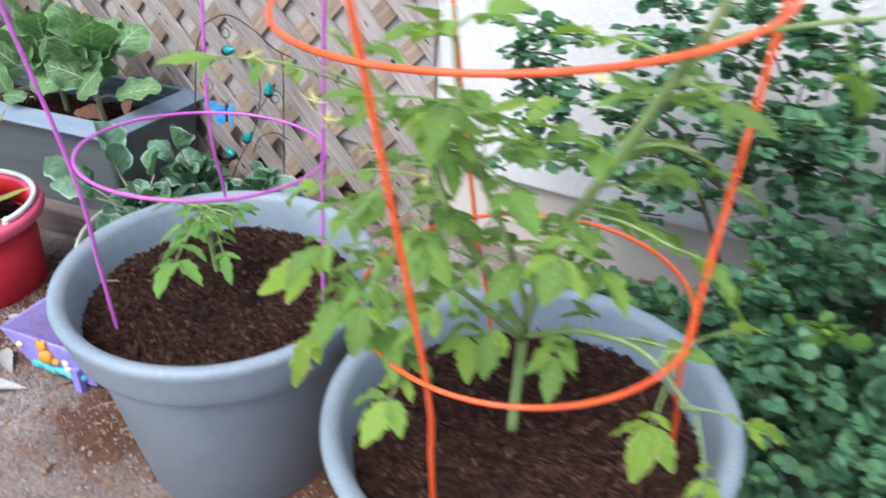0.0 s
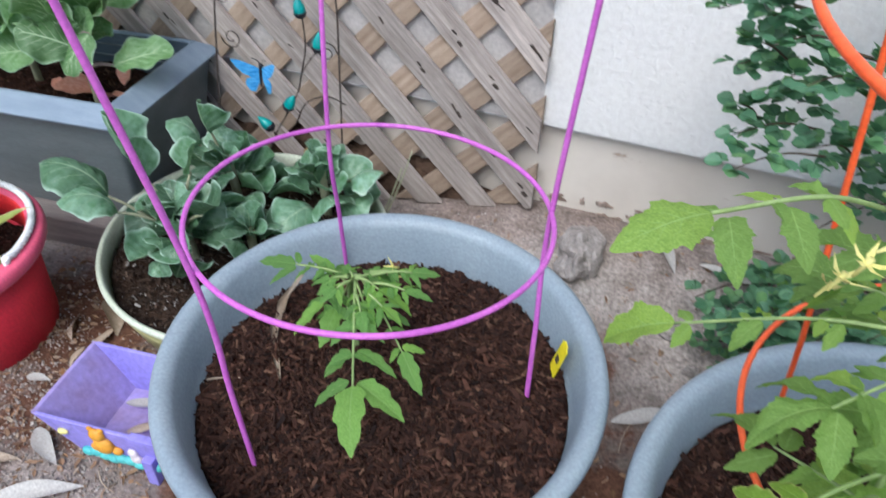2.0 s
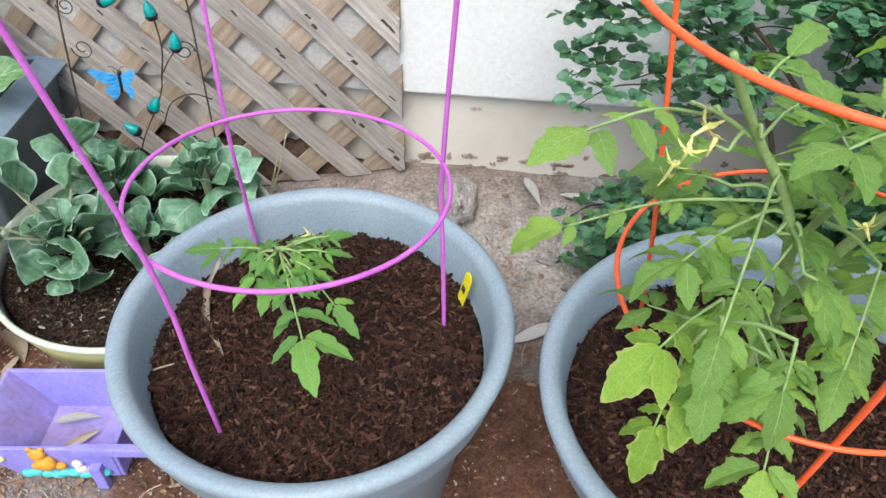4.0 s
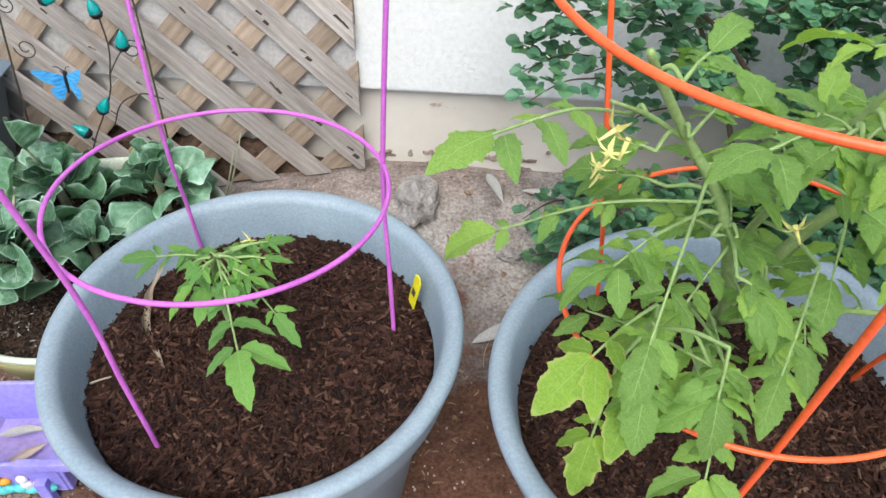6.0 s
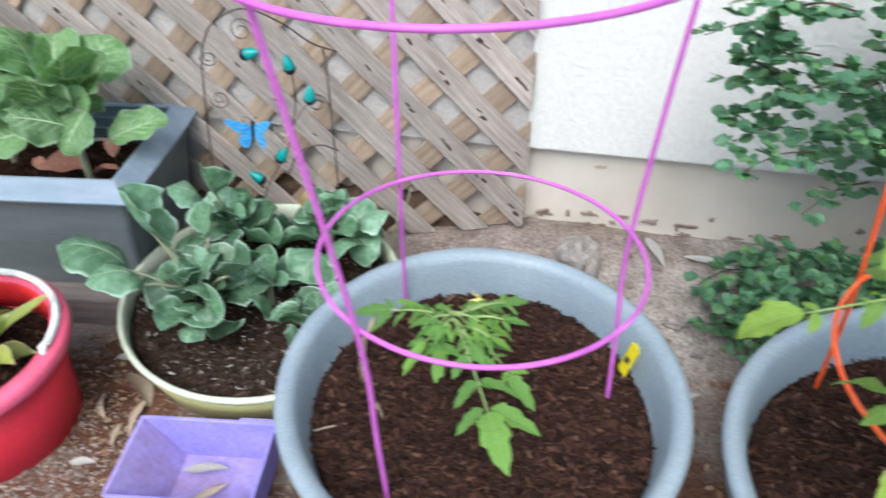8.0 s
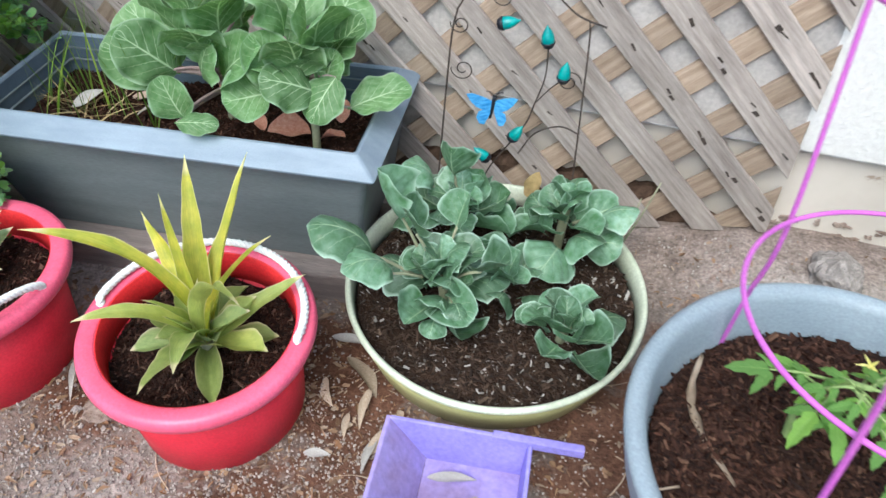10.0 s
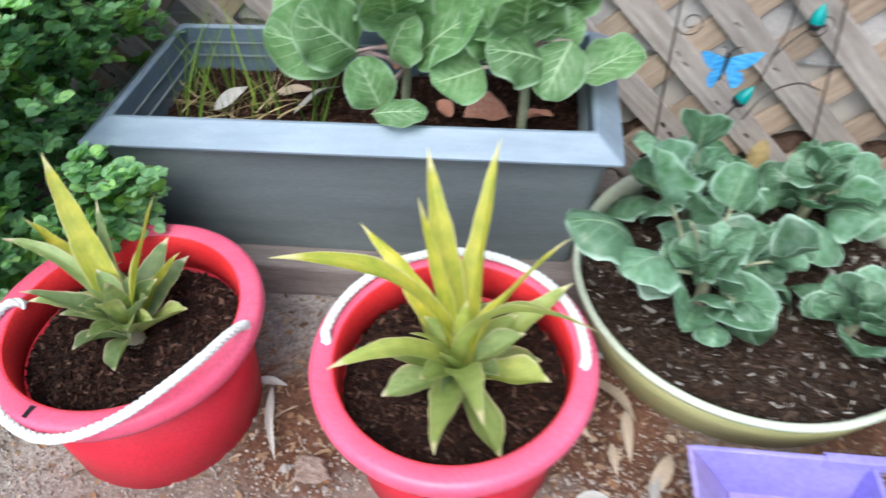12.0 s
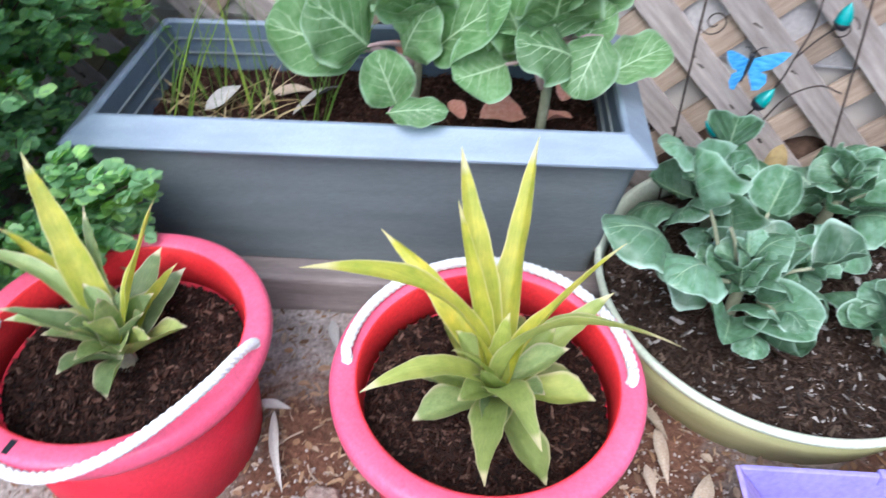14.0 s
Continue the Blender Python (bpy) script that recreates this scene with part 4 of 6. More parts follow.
def barrow():
    t = thing("toy_wheelbarrow", (-0.47, -0.565, 0.0), "small lavender painted wooden wheelbarrow planter with dry leaves inside", "planter")
    x0, x1, y0, y1, zt, th = -0.566, -0.372, -0.630, -0.503, 0.086, 0.006
    bx0, bx1, by0, by1, zb = -0.512, -0.377, -0.624, -0.512, 0.012

    def panel(name, a, b, c, d, n, label="", mat="lav"):
        bm = bmesh.new()
        q = [Vector(p) for p in (a, b, c, d)]
        n = Vector(n) * th
        f = [bm.verts.new(p) for p in q] + [bm.verts.new(p + n) for p in q]
        for face in ((0, 1, 2, 3), (7, 6, 5, 4), (0, 4, 5, 1), (1, 5, 6, 2), (2, 6, 7, 3), (3, 7, 4, 0)):
            bm.faces.new([f[i] for i in face])
        bmesh.ops.recalc_face_normals(bm, faces=bm.faces)
        bmesh.ops.bevel(bm, geom=bm.edges[:], offset=0.0012, segments=1, affect="EDGES")
        return part(name, bm, mat, t, label, smooth=False)
    panel("back_panel", (x0, y1, zt), (x1, y1, zt), (bx1, by1, zb), (bx0, by1, zb), (0, 1, 0))
    front = panel("front_panel", (x0, y0, zt), (x1, y0, zt), (bx1, by0, zb), (bx0, by0, zb), (0, -1, 0))
    panel("side_panel", (x0, y0 - 0.005, zt), (x0, y1 + 0.005, zt), (bx0, by1 + 0.005, zb), (bx0, by0 - 0.005, zb), (-1, 0, 0), "dusty lavender panel", "lavdirt")
    panel("side_panel", (x1, y0 - 0.005, zt - 0.004), (x1, y1 + 0.005, zt - 0.004), (bx1, by1 + 0.005, zb), (bx1, by0 - 0.005, zb), (1, 0, 0))
    bm = box(bmesh.new(), (bx0, by0, zb - 0.006), (bx1, by1, zb + 0.002))
    part("bottom_panel", bm, "lavdirt", t, "dusty lavender bottom", smooth=False)
    for y in (y1 + 0.003, y0 - 0.003):
        bm = box(bmesh.new(), (x1 - 0.05, y - 0.006, zt - 0.014), (-0.297, y + 0.006, zt + 0.002), 0.002)
        part("handle", bm, "lav", t, smooth=False)
    for x in (-0.40,):
        for y in (by0 - 0.014, by1 + 0.016):
            part("leg", box(bmesh.new(), (x - 0.008, y - 0.006, 0), (x + 0.008, y + 0.006, 0.05), 0.002), "lav", t, smooth=False)

    def blob(name, mat, items, label):
        bm = bmesh.new()
        for (x, z), r, sz in items:
            w = bmesh.ops.create_uvsphere(bm, u_segments=14, v_segments=9, radius=r)["verts"]
            k = (zt - z) / (zt - zb)
            y = y0 + (by0 - y0) * k - th - r * 0.25
            bmesh.ops.scale(bm, vec=(1, 0.55, sz), verts=w)
            bmesh.ops.translate(bm, vec=(x, y, z), verts=w)
        return part(name, bm, mat, front, label)
    blob("moulded_shape", "orangefig", [((-0.470, 0.077), 0.0115, 1), ((-0.478, 0.087), 0.0045, 1), ((-0.462, 0.087), 0.0045, 1), ((-0.466, 0.056), 0.0150, 1.05), ((-0.450, 0.046), 0.0090, 0.8), ((-0.482, 0.044), 0.0085, 0.8)], "small orange moulded shape")
    blob("moulded_shape", "whitefig", [((-0.425, 0.05), 0.008, 1), ((-0.423, 0.038), 0.009, 1), ((-0.415, 0.034), 0.006, 1)], "small white and pink moulded shape")
    blob("moulded_wave", "tealfig", [((-0.50 + 0.013 * i, 0.026 + 0.003 * math.sin(i * 1.7)), 0.011, 0.7) for i in range(9)], "turquoise moulded base")
    blob("moulded_leaf", "flower", [((-0.528, 0.062), 0.008, 0.6)], "pale yellow moulded shape")


barrow()

# ---- leaf shapes ----


def saw(x):
    """Teeth that rise slowly and drop towards the point."""
    f = x % 1
    return f / 0.78 if f < 0.78 else (1 - f) / 0.22


def tomato_outline(t):
    if t >= 1:
        return 0.002
    w = 0.25 * max(0, math.sin(math.pi * t ** 0.74)) ** 0.8
    lobe = 0.27 * saw(3.9 * t + 0.1) * math.sin(math.pi * min(1, t * 1.1)) if t < 0.9 else 0
    return 0.010 + w * (0.78 + lobe + 0.09 * saw(11 * t))


def slim_outline(t):
    if t >= 1:
        return 0.002
    w = 0.175 * max(0, math.sin(math.pi * t ** 0.66)) ** 0.85
    return 0.010 + w * (0.80 + 0.34 * saw(3.2 * t + 0.2) * (t < 0.86))


def oval_outline(t):
    return 0.008 + 0.36 * max(0, math.sin(math.pi * t ** 0.9)) ** 0.7 if t < 1 else 0.004


def cabbage_outline(t):
    if t < 0.16:
        return 0.028
    s = (t - 0.16) / 0.84
    return max(0.01, 0.46 * (1 - (2 * s - 1.05) ** 2 / 1.12) ** 0.55 if abs(2 * s - 1.05) < 1.05 else 0.02)


def round_outline(t):
    """A nearly round blade with a short neck."""
    if t < 0.07:
        return 0.03
    k = (t - 0.07) / 0.93
    return 0.03 + 0.47 * max(0.0, 1 - (2 * k - 1) ** 2) ** 0.5 * (1.05 - 0.12 * k) if k < 1 else 0.02


def strap_outline(t):
    return 0.053 * (0.72 + 0.34 * math.sin(math.pi * min(1, 0.10 + 0.95 * t))) * max(0.0, 1 - t ** 4.2) * (1 + 0.05 * math.sin(31 * t) * (t > 0.4)) + 0.0012


def cut_outline(t):
    w = 0.215 * (0.80 + 0.55 * math.sin(math.pi * min(1, t * 0.95)))
    if t > 0.66:
        w *= max(0.06, 1 - ((t - 0.66) / 0.34) ** 1.7 * 0.94)
    return w * (1 + 0.12 * math.sin(47 * t) * (t > 0.8))


def gum_outline(t):
    return 0.004 + 0.085 * math.sin(math.pi * t ** 0.8)


TOM = [blade_mesh("leaflet", "tomato", outline=tomato_outline, nu=44, nv=4, cup=U(-0.45, 0.05), bend=U(0.3, 1.4), wave=U(0.05, 0.16), waves=U(1.4, 2.6), vein_w=0.055, ribs=6, rib_tone=0.3, rib_slant=0.25, pucker=U(0.08, 0.16), fold=U(0.1, 0.4), seed=i) for i in range(10)]
SLIM = [blade_mesh("leaflet", "tomatoyoung", outline=slim_outline, nu=26, nv=3, cup=U(-0.3, 0.05), bend=U(0.3, 1.0), wave=U(0.05, 0.16), waves=U(1.2, 2.2), vein_w=0.05, ribs=5, rib_tone=0.3, rib_slant=0.25, pucker=0.12, fold=U(0.2, 0.45), seed=100 + i) for i in range(6)]
TOMY = [blade_mesh("leaflet", "tomatoyellow", outline=tomato_outline, nu=30, nv=4, cup=-0.1, bend=U(0.2, 0.6), wave=0.14, waves=3, vein_w=0.06, ribs=6, rib_tone=0.5, rib_slant=0.25, pucker=0.12, fold=0.2, edge_w=0.2, seed=9 + i) for i in range(3)]
CAB = [blade_mesh("leaf", "cabbage", outline=round_outline if i % 2 else cabbage_outline, nu=24, nv=8, cup=c, bend=b, wave=U(0.10, 0.20), waves=U(1.0, 1.9), vein_w=0.0, ribs=5, pucker=U(0.06, 0.12), edge_w=0.07, seed=20 + i) for i, (c, b) in enumerate(((0.7, 0.4), (-0.45, 1.7), (0.9, -0.7), (-0.6, 1.2), (0.5, 1.5), (-0.35, 2.1), (0.95, 0.2), (0.6, -1.0), (-0.55, 0.8), (0.35, 1.9)))]
COL = [blade_mesh("leaf", "collard", outline=round_outline, nu=24, nv=8, cup=c, bend=b, wave=U(0.09, 0.19), waves=U(1.4, 2.6), vein_w=0.0, ribs=6, pucker=U(0.05, 0.10), edge_w=0.06, seed=40 + i) for i, (c, b) in enumerate(((-0.25, 0.9), (0.15, 0.4), (-0.35, 1.2), (0.3, -0.2), (-0.15, 0.6), (0.25, 0.7), (-0.4, 1.0), (0.1, 1.2)))]


def straps_of(mat):
    return [blade_mesh("leaf", mat, outline=strap_outline, nu=26, nv=8, cup=0.42, bend=b, wave=0.20, waves=1.9, vein_w=0.0, edge_w=0.10, tip=0.09, fold=0.12, twist=tw, seed=60 + i) for i, (b, tw) in enumerate(((0.15, 0.5), (0.7, -0.7), (1.4, 0.6), (-0.25, 0.3), (0.9, 1.5)))]


STRAP = {m: straps_of(m) for m in ("pine", "pinelong", "pinegrey")}
CUT = {m: [blade_mesh("leaf", m, outline=cut_outline, nu=22, nv=8, cup=0.45, bend=b, wave=0.14, waves=1.3, vein_w=0.0, edge_w=0.13, tip=0.09, fold=0.12, seed=70 + i) for i, b in enumerate((0.2, 0.6, 0.9))] for m in ("pine", "pinegrey")}
GUM = {m: blade_mesh("leaf_blade", m, outline=gum_outline, nu=14, nv=2, cup=0.7, bend=0.5, wave=0.3, waves=1.2, vein_w=0.0, seed=81) for m in ("beige", "greyleaf")}
ROUND = blade_mesh("leaf_blade", "pinkleaf", outline=oval_outline, nu=16, nv=5, cup=0.45, bend=0.7, wave=0.14, waves=1.6, vein_w=0.0, seed=83)


def rod(name, pts, r0, r1, mat, parent, label="", segs=7):
    return part(name, tube(smooth_path(pts, 6), r0, r1, segs=segs), mat, parent, label)


def tomato_leaf(plant, base, tip, spread=1.0, pairs=3, sag=0.25, yellow=False, rr=None, narrow=0.9, size=0.056, root=None):
    """A compound tomato leaf from its joint on the stem to the point of its end leaflet."""
    rr = rr or RNG
    base, tip = Vector(base), Vector(tip)
    d = tip - base
    ln = d.length
    up = Vector((0, 0, 1))
    end = min(0.62, size * 1.15 / ln)
    mid = base + d * 0.45 * (1 - end) * 1.1 + up * ln * sag * 0.35
    stop = base + d * (1 - end) + up * ln * sag * 0.30
    pts = smooth_path([base, mid, stop], 8)
    run = pts if root is None else smooth_path([root, root.lerp(base, 0.5) + up * 0.006, base], 6)[:-1] + pts
    leaf = part("leaf", tube(run, 0.0018, 0.0009, segs=6), "tomatostem", plant)
    side = d.cross(up)
    side = side.normalized() if side.length > 1e-4 else Vector((1, 0, 0))
    pool = TOMY if yellow else (SLIM if narrow < 0.8 else TOM)
    narrow = 1.0 if narrow < 0.8 else narrow
    place("leaflet", rr.choice(pool), None, leaf, m=aim(stop, tip, rr.uniform(-0.4, 0.4), narrow * rr.uniform(1.0, 1.25)))
    n = len(pts) - 1
    fwd = d.normalized()
    for k in range(pairs):
        f = 0.97 - 0.66 * k / max(1, pairs - 0.3)
        p = pts[int(f * n)]
        for s in (-1, 1):
            l = size * spread * (1 - 0.14 * k) * rr.uniform(0.75, 1.15)
            q = p + side * s * l * rr.uniform(0.62, 0.9) + fwd * l * rr.uniform(0.25, 0.7) - up * l * rr.uniform(0.1, 0.6)
            p2 = p.lerp(q, 0.10)
            place("leaflet", rr.choice(pool), None, leaf, m=aim(p2, q, rr.uniform(-0.5, 0.5), narrow * rr.uniform(0.9, 1.2)))
        if k < pairs - 1 or pairs == 1:
            p = pts[int(max(0, f - 0.2) * n)]
            for s in (-1, 1):
                l = size * 0.42 * spread * rr.uniform(0.7, 1.2)
                place("leaflet", rr.choice(pool), None, leaf, m=aim(p, p + side * s * l - up * l * 0.3 + fwd * l * 0.3, 0, 1.1))
    return leaf


def tomato_flower(plant, at, d):
    """A drooping yellow star of five petals with a green cap."""
    at, d = Vector(at), Vector(d).normalized()
    x = d.cross(Vector((0.3, 0.2, 1))).normalized()
    y = d.cross(x)
    bm = bmesh.new()
    tube([at - d * 0.003, at + d * 0.009], 0.0016, 0.0006, segs=6, bm=bm)
    for k in range(5):
        a = k * 2 * math.pi / 5
        o = x * math.cos(a) + y * math.sin(a)
        s = d.cross(o)
        v = [bm.verts.new(p) for p in (at + s * 0.0009, at + o * 0.005 + s * 0.0016 - d * 0.0005, at + o * 0.0125 - d * 0.005, at + o * 0.005 - s * 0.0016 - d * 0.0005, at - s * 0.0009)]
        bm.faces.new(v)
    return part("flower", bm, "flower", plant, "pale yellow star-shaped flower")


def small_tomato():
    b = Vector((-0.115, -0.575, 0.280))
    t = thing("tomato_plant", b, "young leafy green tomato plant leaning over in the pot", "tomato plant", "tomato plants")
    top = Vector((-0.092, -0.61, 0.425))
    rod("stem", [b, (-0.12, -0.575, 0.34), (-0.108, -0.588, 0.40), top], 0.0042, 0.0028, "tomatostem", t)
    rr = random.Random(11)
    tomato_leaf(t, (-0.10, -0.60, 0.412), (-0.040, -0.774, 0.386), 1.0, 3, 0.10, rr=rr, narrow=0.68, size=0.054)
    tomato_leaf(t, (-0.112, -0.585, 0.40), (-0.209, -0.589, 0.400), 0.85, 3, 0.15, rr=rr, narrow=0.69, size=0.035)
    tomato_leaf(t, (-0.105, -0.59, 0.405), (-0.150, -0.645, 0.365), 0.9, 2, 0.2, rr=rr, narrow=0.69, size=0.035)
    tomato_leaf(t, (-0.10, -0.59, 0.41), (-0.012, -0.672, 0.352), 0.8, 2, 0.2, rr=rr, narrow=0.75, size=0.035)
    tomato_leaf(t, (-0.115, -0.58, 0.38), (-0.167, -0.560, 0.395), 0.8, 2, 0.2, rr=rr, narrow=0.69, size=0.035)
    tomato_leaf(t, top, (-0.037, -0.622, 0.400), 0.8, 3, 0.2, rr=rr, narrow=0.57, size=0.035)
    tomato_leaf(t, top, (-0.060, -0.575, 0.405), 0.7, 3, 0.2, rr=rr, narrow=0.57, size=0.035)
    tomato_leaf(t, (-0.11, -0.585, 0.395), (-0.115, -0.662, 0.375), 0.7, 2, 0.2, rr=rr, narrow=0.69, size=0.035)
    tomato_leaf(t, (-0.10, -0.60, 0.41), (-0.062, -0.655, 0.395), 0.7, 2, 0.2, rr=rr, narrow=0.57, size=0.035)
    for k in range(9):
        a = k * 2.39996 + 0.6
        l = rr.uniform(0.040, 0.066)
        o = top + Vector((0.012 * math.cos(a), 0.012 * math.sin(a), -0.004 * (k % 4)))
        tomato_leaf(t, o, o + Vector((l * math.cos(a) + 0.018, l * math.sin(a) * 0.8, rr.uniform(-0.030, 0.004))), 0.8, 2, 0.2, rr=rr, narrow=0.57, size=0.024)
    for x, y, z in ((-0.075, -0.565, 0.405), (-0.068, -0.572, 0.400)):
        tomato_flower(t, (x, y, z), (0.4, 0.3, -0.2))


def tall_tomato():
    b = Vector((0.394, -0.708, 0.278))
    t = thing("tomato_plant", b, "tall sprawling tomato plant with yellow flowers inside the cage", "tomato plant", "tomato plants")
    joints = []

    def shoot(name, pts, r0, r1):
        joints.extend(smooth_path(pts, 8))
        rod(name, pts, r0, r1, "tomatostem", t)
    shoot("stem", [b, (0.392, -0.695, 0.40), (0.397, -0.705, 0.45), (0.425, -0.735, 0.57), (0.455, -0.777, 0.64), (0.502, -0.808, 0.75), (0.517, -0.874, 0.79), (0.535, -0.90, 0.86)], 0.0066, 0.0030)
    shoot("branch", [(0.394, -0.705, 0.42), (0.362, -0.742, 0.51), (0.330, -0.778, 0.587), (0.313, -0.778, 0.628), (0.285, -0.778, 0.668), (0.251, -0.797, 0.722), (0.236, -0.812, 0.748)], 0.0056, 0.0024)
    shoot("branch", [(0.285, -0.778, 0.668), (0.255, -0.782, 0.690), (0.222, -0.806, 0.715)], 0.0022, 0.0011)
    shoot("branch", [(0.395, -0.702, 0.45), (0.375, -0.72, 0.53), (0.36, -0.78, 0.63), (0.352, -0.83, 0.72), (0.358, -0.864, 0.79)], 0.0045, 0.0014)
    shoot("branch", [(0.500, -0.806, 0.745), (0.53, -0.80, 0.775), (0.58, -0.77, 0.785), (0.64, -0.73, 0.79)], 0.0034, 0.0012)
    shoot("branch", [(0.395, -0.705, 0.42), (0.46, -0.74, 0.47), (0.52, -0.775, 0.49), (0.57, -0.80, 0.46)], 0.004, 0.0012)
    shoot("branch", [(0.392, -0.70, 0.41), (0.33, -0.76, 0.50), (0.28, -0.82, 0.55), (0.245, -0.85, 0.54)], 0.004, 0.0012)
    rr = random.Random(5)

    def leaf(bx, by, bz, tx, ty, tz, pairs=3, spread=1.0, yellow=False, narrow=0.92, sag=0.2):
        at = Vector((bx, by, bz))
        root = min(joints, key=lambda q: (q - at).length + 0.6 * max(0, q.z - at.z))
        tomato_leaf(t, at, (tx, ty, tz), spread, pairs, sag, yellow, rr, narrow, 0.046 if yellow else 0.038, root if (root - at).length > 0.003 else None)
    # towards the small pot
    leaf(0.245, -0.779, 0.690, 0.118, -0.883, 0.722, 3, 0.85, sag=0.25)
    leaf(0.310, -0.780, 0.622, 0.132, -0.735, 0.530, 3, 0.62, sag=0.30)
    leaf(0.272, -0.825, 0.570, 0.186, -0.877, 0.520, 1, 0.9, True, 0.95)
    leaf(0.245, -0.851, 0.530, 0.222, -0.885, 0.430, 1, 0.7, True, 0.85, 0.05)
    leaf(0.293, -0.785, 0.610, 0.206, -0.830, 0.570, 3)
    leaf(0.267, -0.844, 0.570, 0.256, -0.890, 0.490, 3, sag=0.1)
    leaf(0.304, -0.872, 0.580, 0.296, -0.905, 0.505, 3, sag=0.1)
    leaf(0.317, -0.830, 0.600, 0.360, -0.850, 0.560, 3)
    leaf(0.278, -0.791, 0.680, 0.351, -0.705, 0.660, 3)
    leaf(0.257, -0.813, 0.730, 0.304, -0.771, 0.745, 3, 0.8)
    leaf(0.296, -0.777, 0.650, 0.370, -0.775, 0.625, 3)
    leaf(0.313, -0.789, 0.600, 0.372, -0.789, 0.570, 3)
    leaf(0.285, -0.76, 0.62, 0.225, -0.700, 0.585, 3)
    leaf(0.30, -0.74, 0.58, 0.255, -0.655, 0.54, 3)
    leaf(0.330, -0.760, 0.50, 0.270, -0.765, 0.450, 3)
    leaf(0.300, -0.80, 0.53, 0.325, -0.885, 0.470, 3)
    leaf(0.26, -0.79, 0.67, 0.215, -0.745, 0.640, 3, 0.8)
    # long leaves reaching out over the front of the pot
    leaf(0.300, -0.785, 0.640, 0.236, -0.905, 0.555, 3, 0.75, sag=0.12)
    leaf(0.390, -0.800, 0.580, 0.330, -0.900, 0.520, 3, 0.75, sag=0.10)
    leaf(0.330, -0.790, 0.600, 0.262, -0.850, 0.535, 3, 0.8, sag=0.08)
    leaf(0.300, -0.800, 0.560, 0.240, -0.890, 0.480, 2, 0.7, True, 0.95, 0.05)
    # the middle, over the soil
    leaf(0.339, -0.826, 0.500, 0.307, -0.915, 0.415, 3, sag=0.1)
    leaf(0.380, -0.758, 0.540, 0.387, -0.825, 0.450, 3, 0.7, sag=0.05)
    leaf(0.343, -0.761, 0.500, 0.369, -0.815, 0.430, 3, 0.8, sag=0.1)
    leaf(0.440, -0.735, 0.470, 0.443, -0.790, 0.410, 3, 0.9)
    leaf(0.313, -0.846, 0.530, 0.207, -0.752, 0.500, 3)
    leaf(0.375, -0.72, 0.53, 0.330, -0.640, 0.50, 3)
    leaf(0.400, -0.71, 0.50, 0.450, -0.640, 0.47, 3)
    leaf(0.415, -0.72, 0.54, 0.395, -0.62, 0.53, 3)
    # the far side
    leaf(0.456, -0.767, 0.620, 0.530, -0.700, 0.555, 3, 1.1)
    leaf(0.500, -0.754, 0.680, 0.594, -0.660, 0.585, 3, 0.9)
    leaf(0.460, -0.749, 0.640, 0.368, -0.640, 0.600, 3)
    leaf(0.487, -0.773, 0.640, 0.520, -0.683, 0.630, 3)
    leaf(0.525, -0.775, 0.600, 0.590, -0.720, 0.530, 3)
    leaf(0.529, -0.765, 0.680, 0.455, -0.720, 0.655, 3)
    leaf(0.430, -0.74, 0.58, 0.500, -0.790, 0.530, 3)
    leaf(0.445, -0.76, 0.61, 0.440, -0.860, 0.57, 3)
    leaf(0.548, -0.775, 0.500, 0.625, -0.665, 0.470, 1, 0.4, True, 0.8)
    leaf(0.560, -0.800, 0.460, 0.665, -0.740, 0.400, 1, 0.5, True, 0.8)
    leaf(0.575, -0.790, 0.450, 0.615, -0.835, 0.350, 1, 0.5, True, 0.8, 0.05)
    leaf(0.545, -0.790, 0.470, 0.535, -0.845, 0.400, 1, 0.8, True, 0.9, 0.05)
    # the top
    leaf(0.358, -0.864, 0.775, 0.395, -0.800, 0.780, 1, 0.8)
    leaf(0.358, -0.864, 0.770, 0.305, -0.810, 0.745, 1, 0.8)
    leaf(0.356, -0.850, 0.760, 0.352, -0.930, 0.80, 1, 0.8)
    leaf(0.501, -0.817, 0.760, 0.400, -0.760, 0.752, 3, 0.6)
    leaf(0.501, -0.817, 0.760, 0.525, -0.710, 0.700, 3, 0.8)
    leaf(0.60, -0.76, 0.785, 0.635, -0.720, 0.710, 1, 0.8, sag=0.05)
    leaf(0.64, -0.73, 0.79, 0.72, -0.70, 0.75, 3, 0.9)
    leaf(0.53, -0.89, 0.84, 0.45, -0.86, 0.85, 3)
    leaf(0.354, -0.835, 0.700, 0.410, -0.790, 0.700)
    leaf(0.354, -0.835, 0.705, 0.322, -0.775, 0.705)
    leaf(0.356, -0.845, 0.720, 0.365, -0.915, 0.705)
    leaf(0.360, -0.790, 0.650, 0.430, -0.750, 0.665)
    leaf(0.352, -0.830, 0.710, 0.300, -0.870, 0.690)
    leaf(0.360, -0.780, 0.640, 0.405, -0.705, 0.685)
    leaf(0.360, -0.780, 0.640, 0.330, -0.715, 0.685)
    leaf(0.470, -0.785, 0.670, 0.430, -0.820, 0.690)
    leaf(0.490, -0.800, 0.720, 0.450, -0.770, 0.735)
    leaf(0.490, -0.800, 0.720, 0.545, -0.765, 0.735)
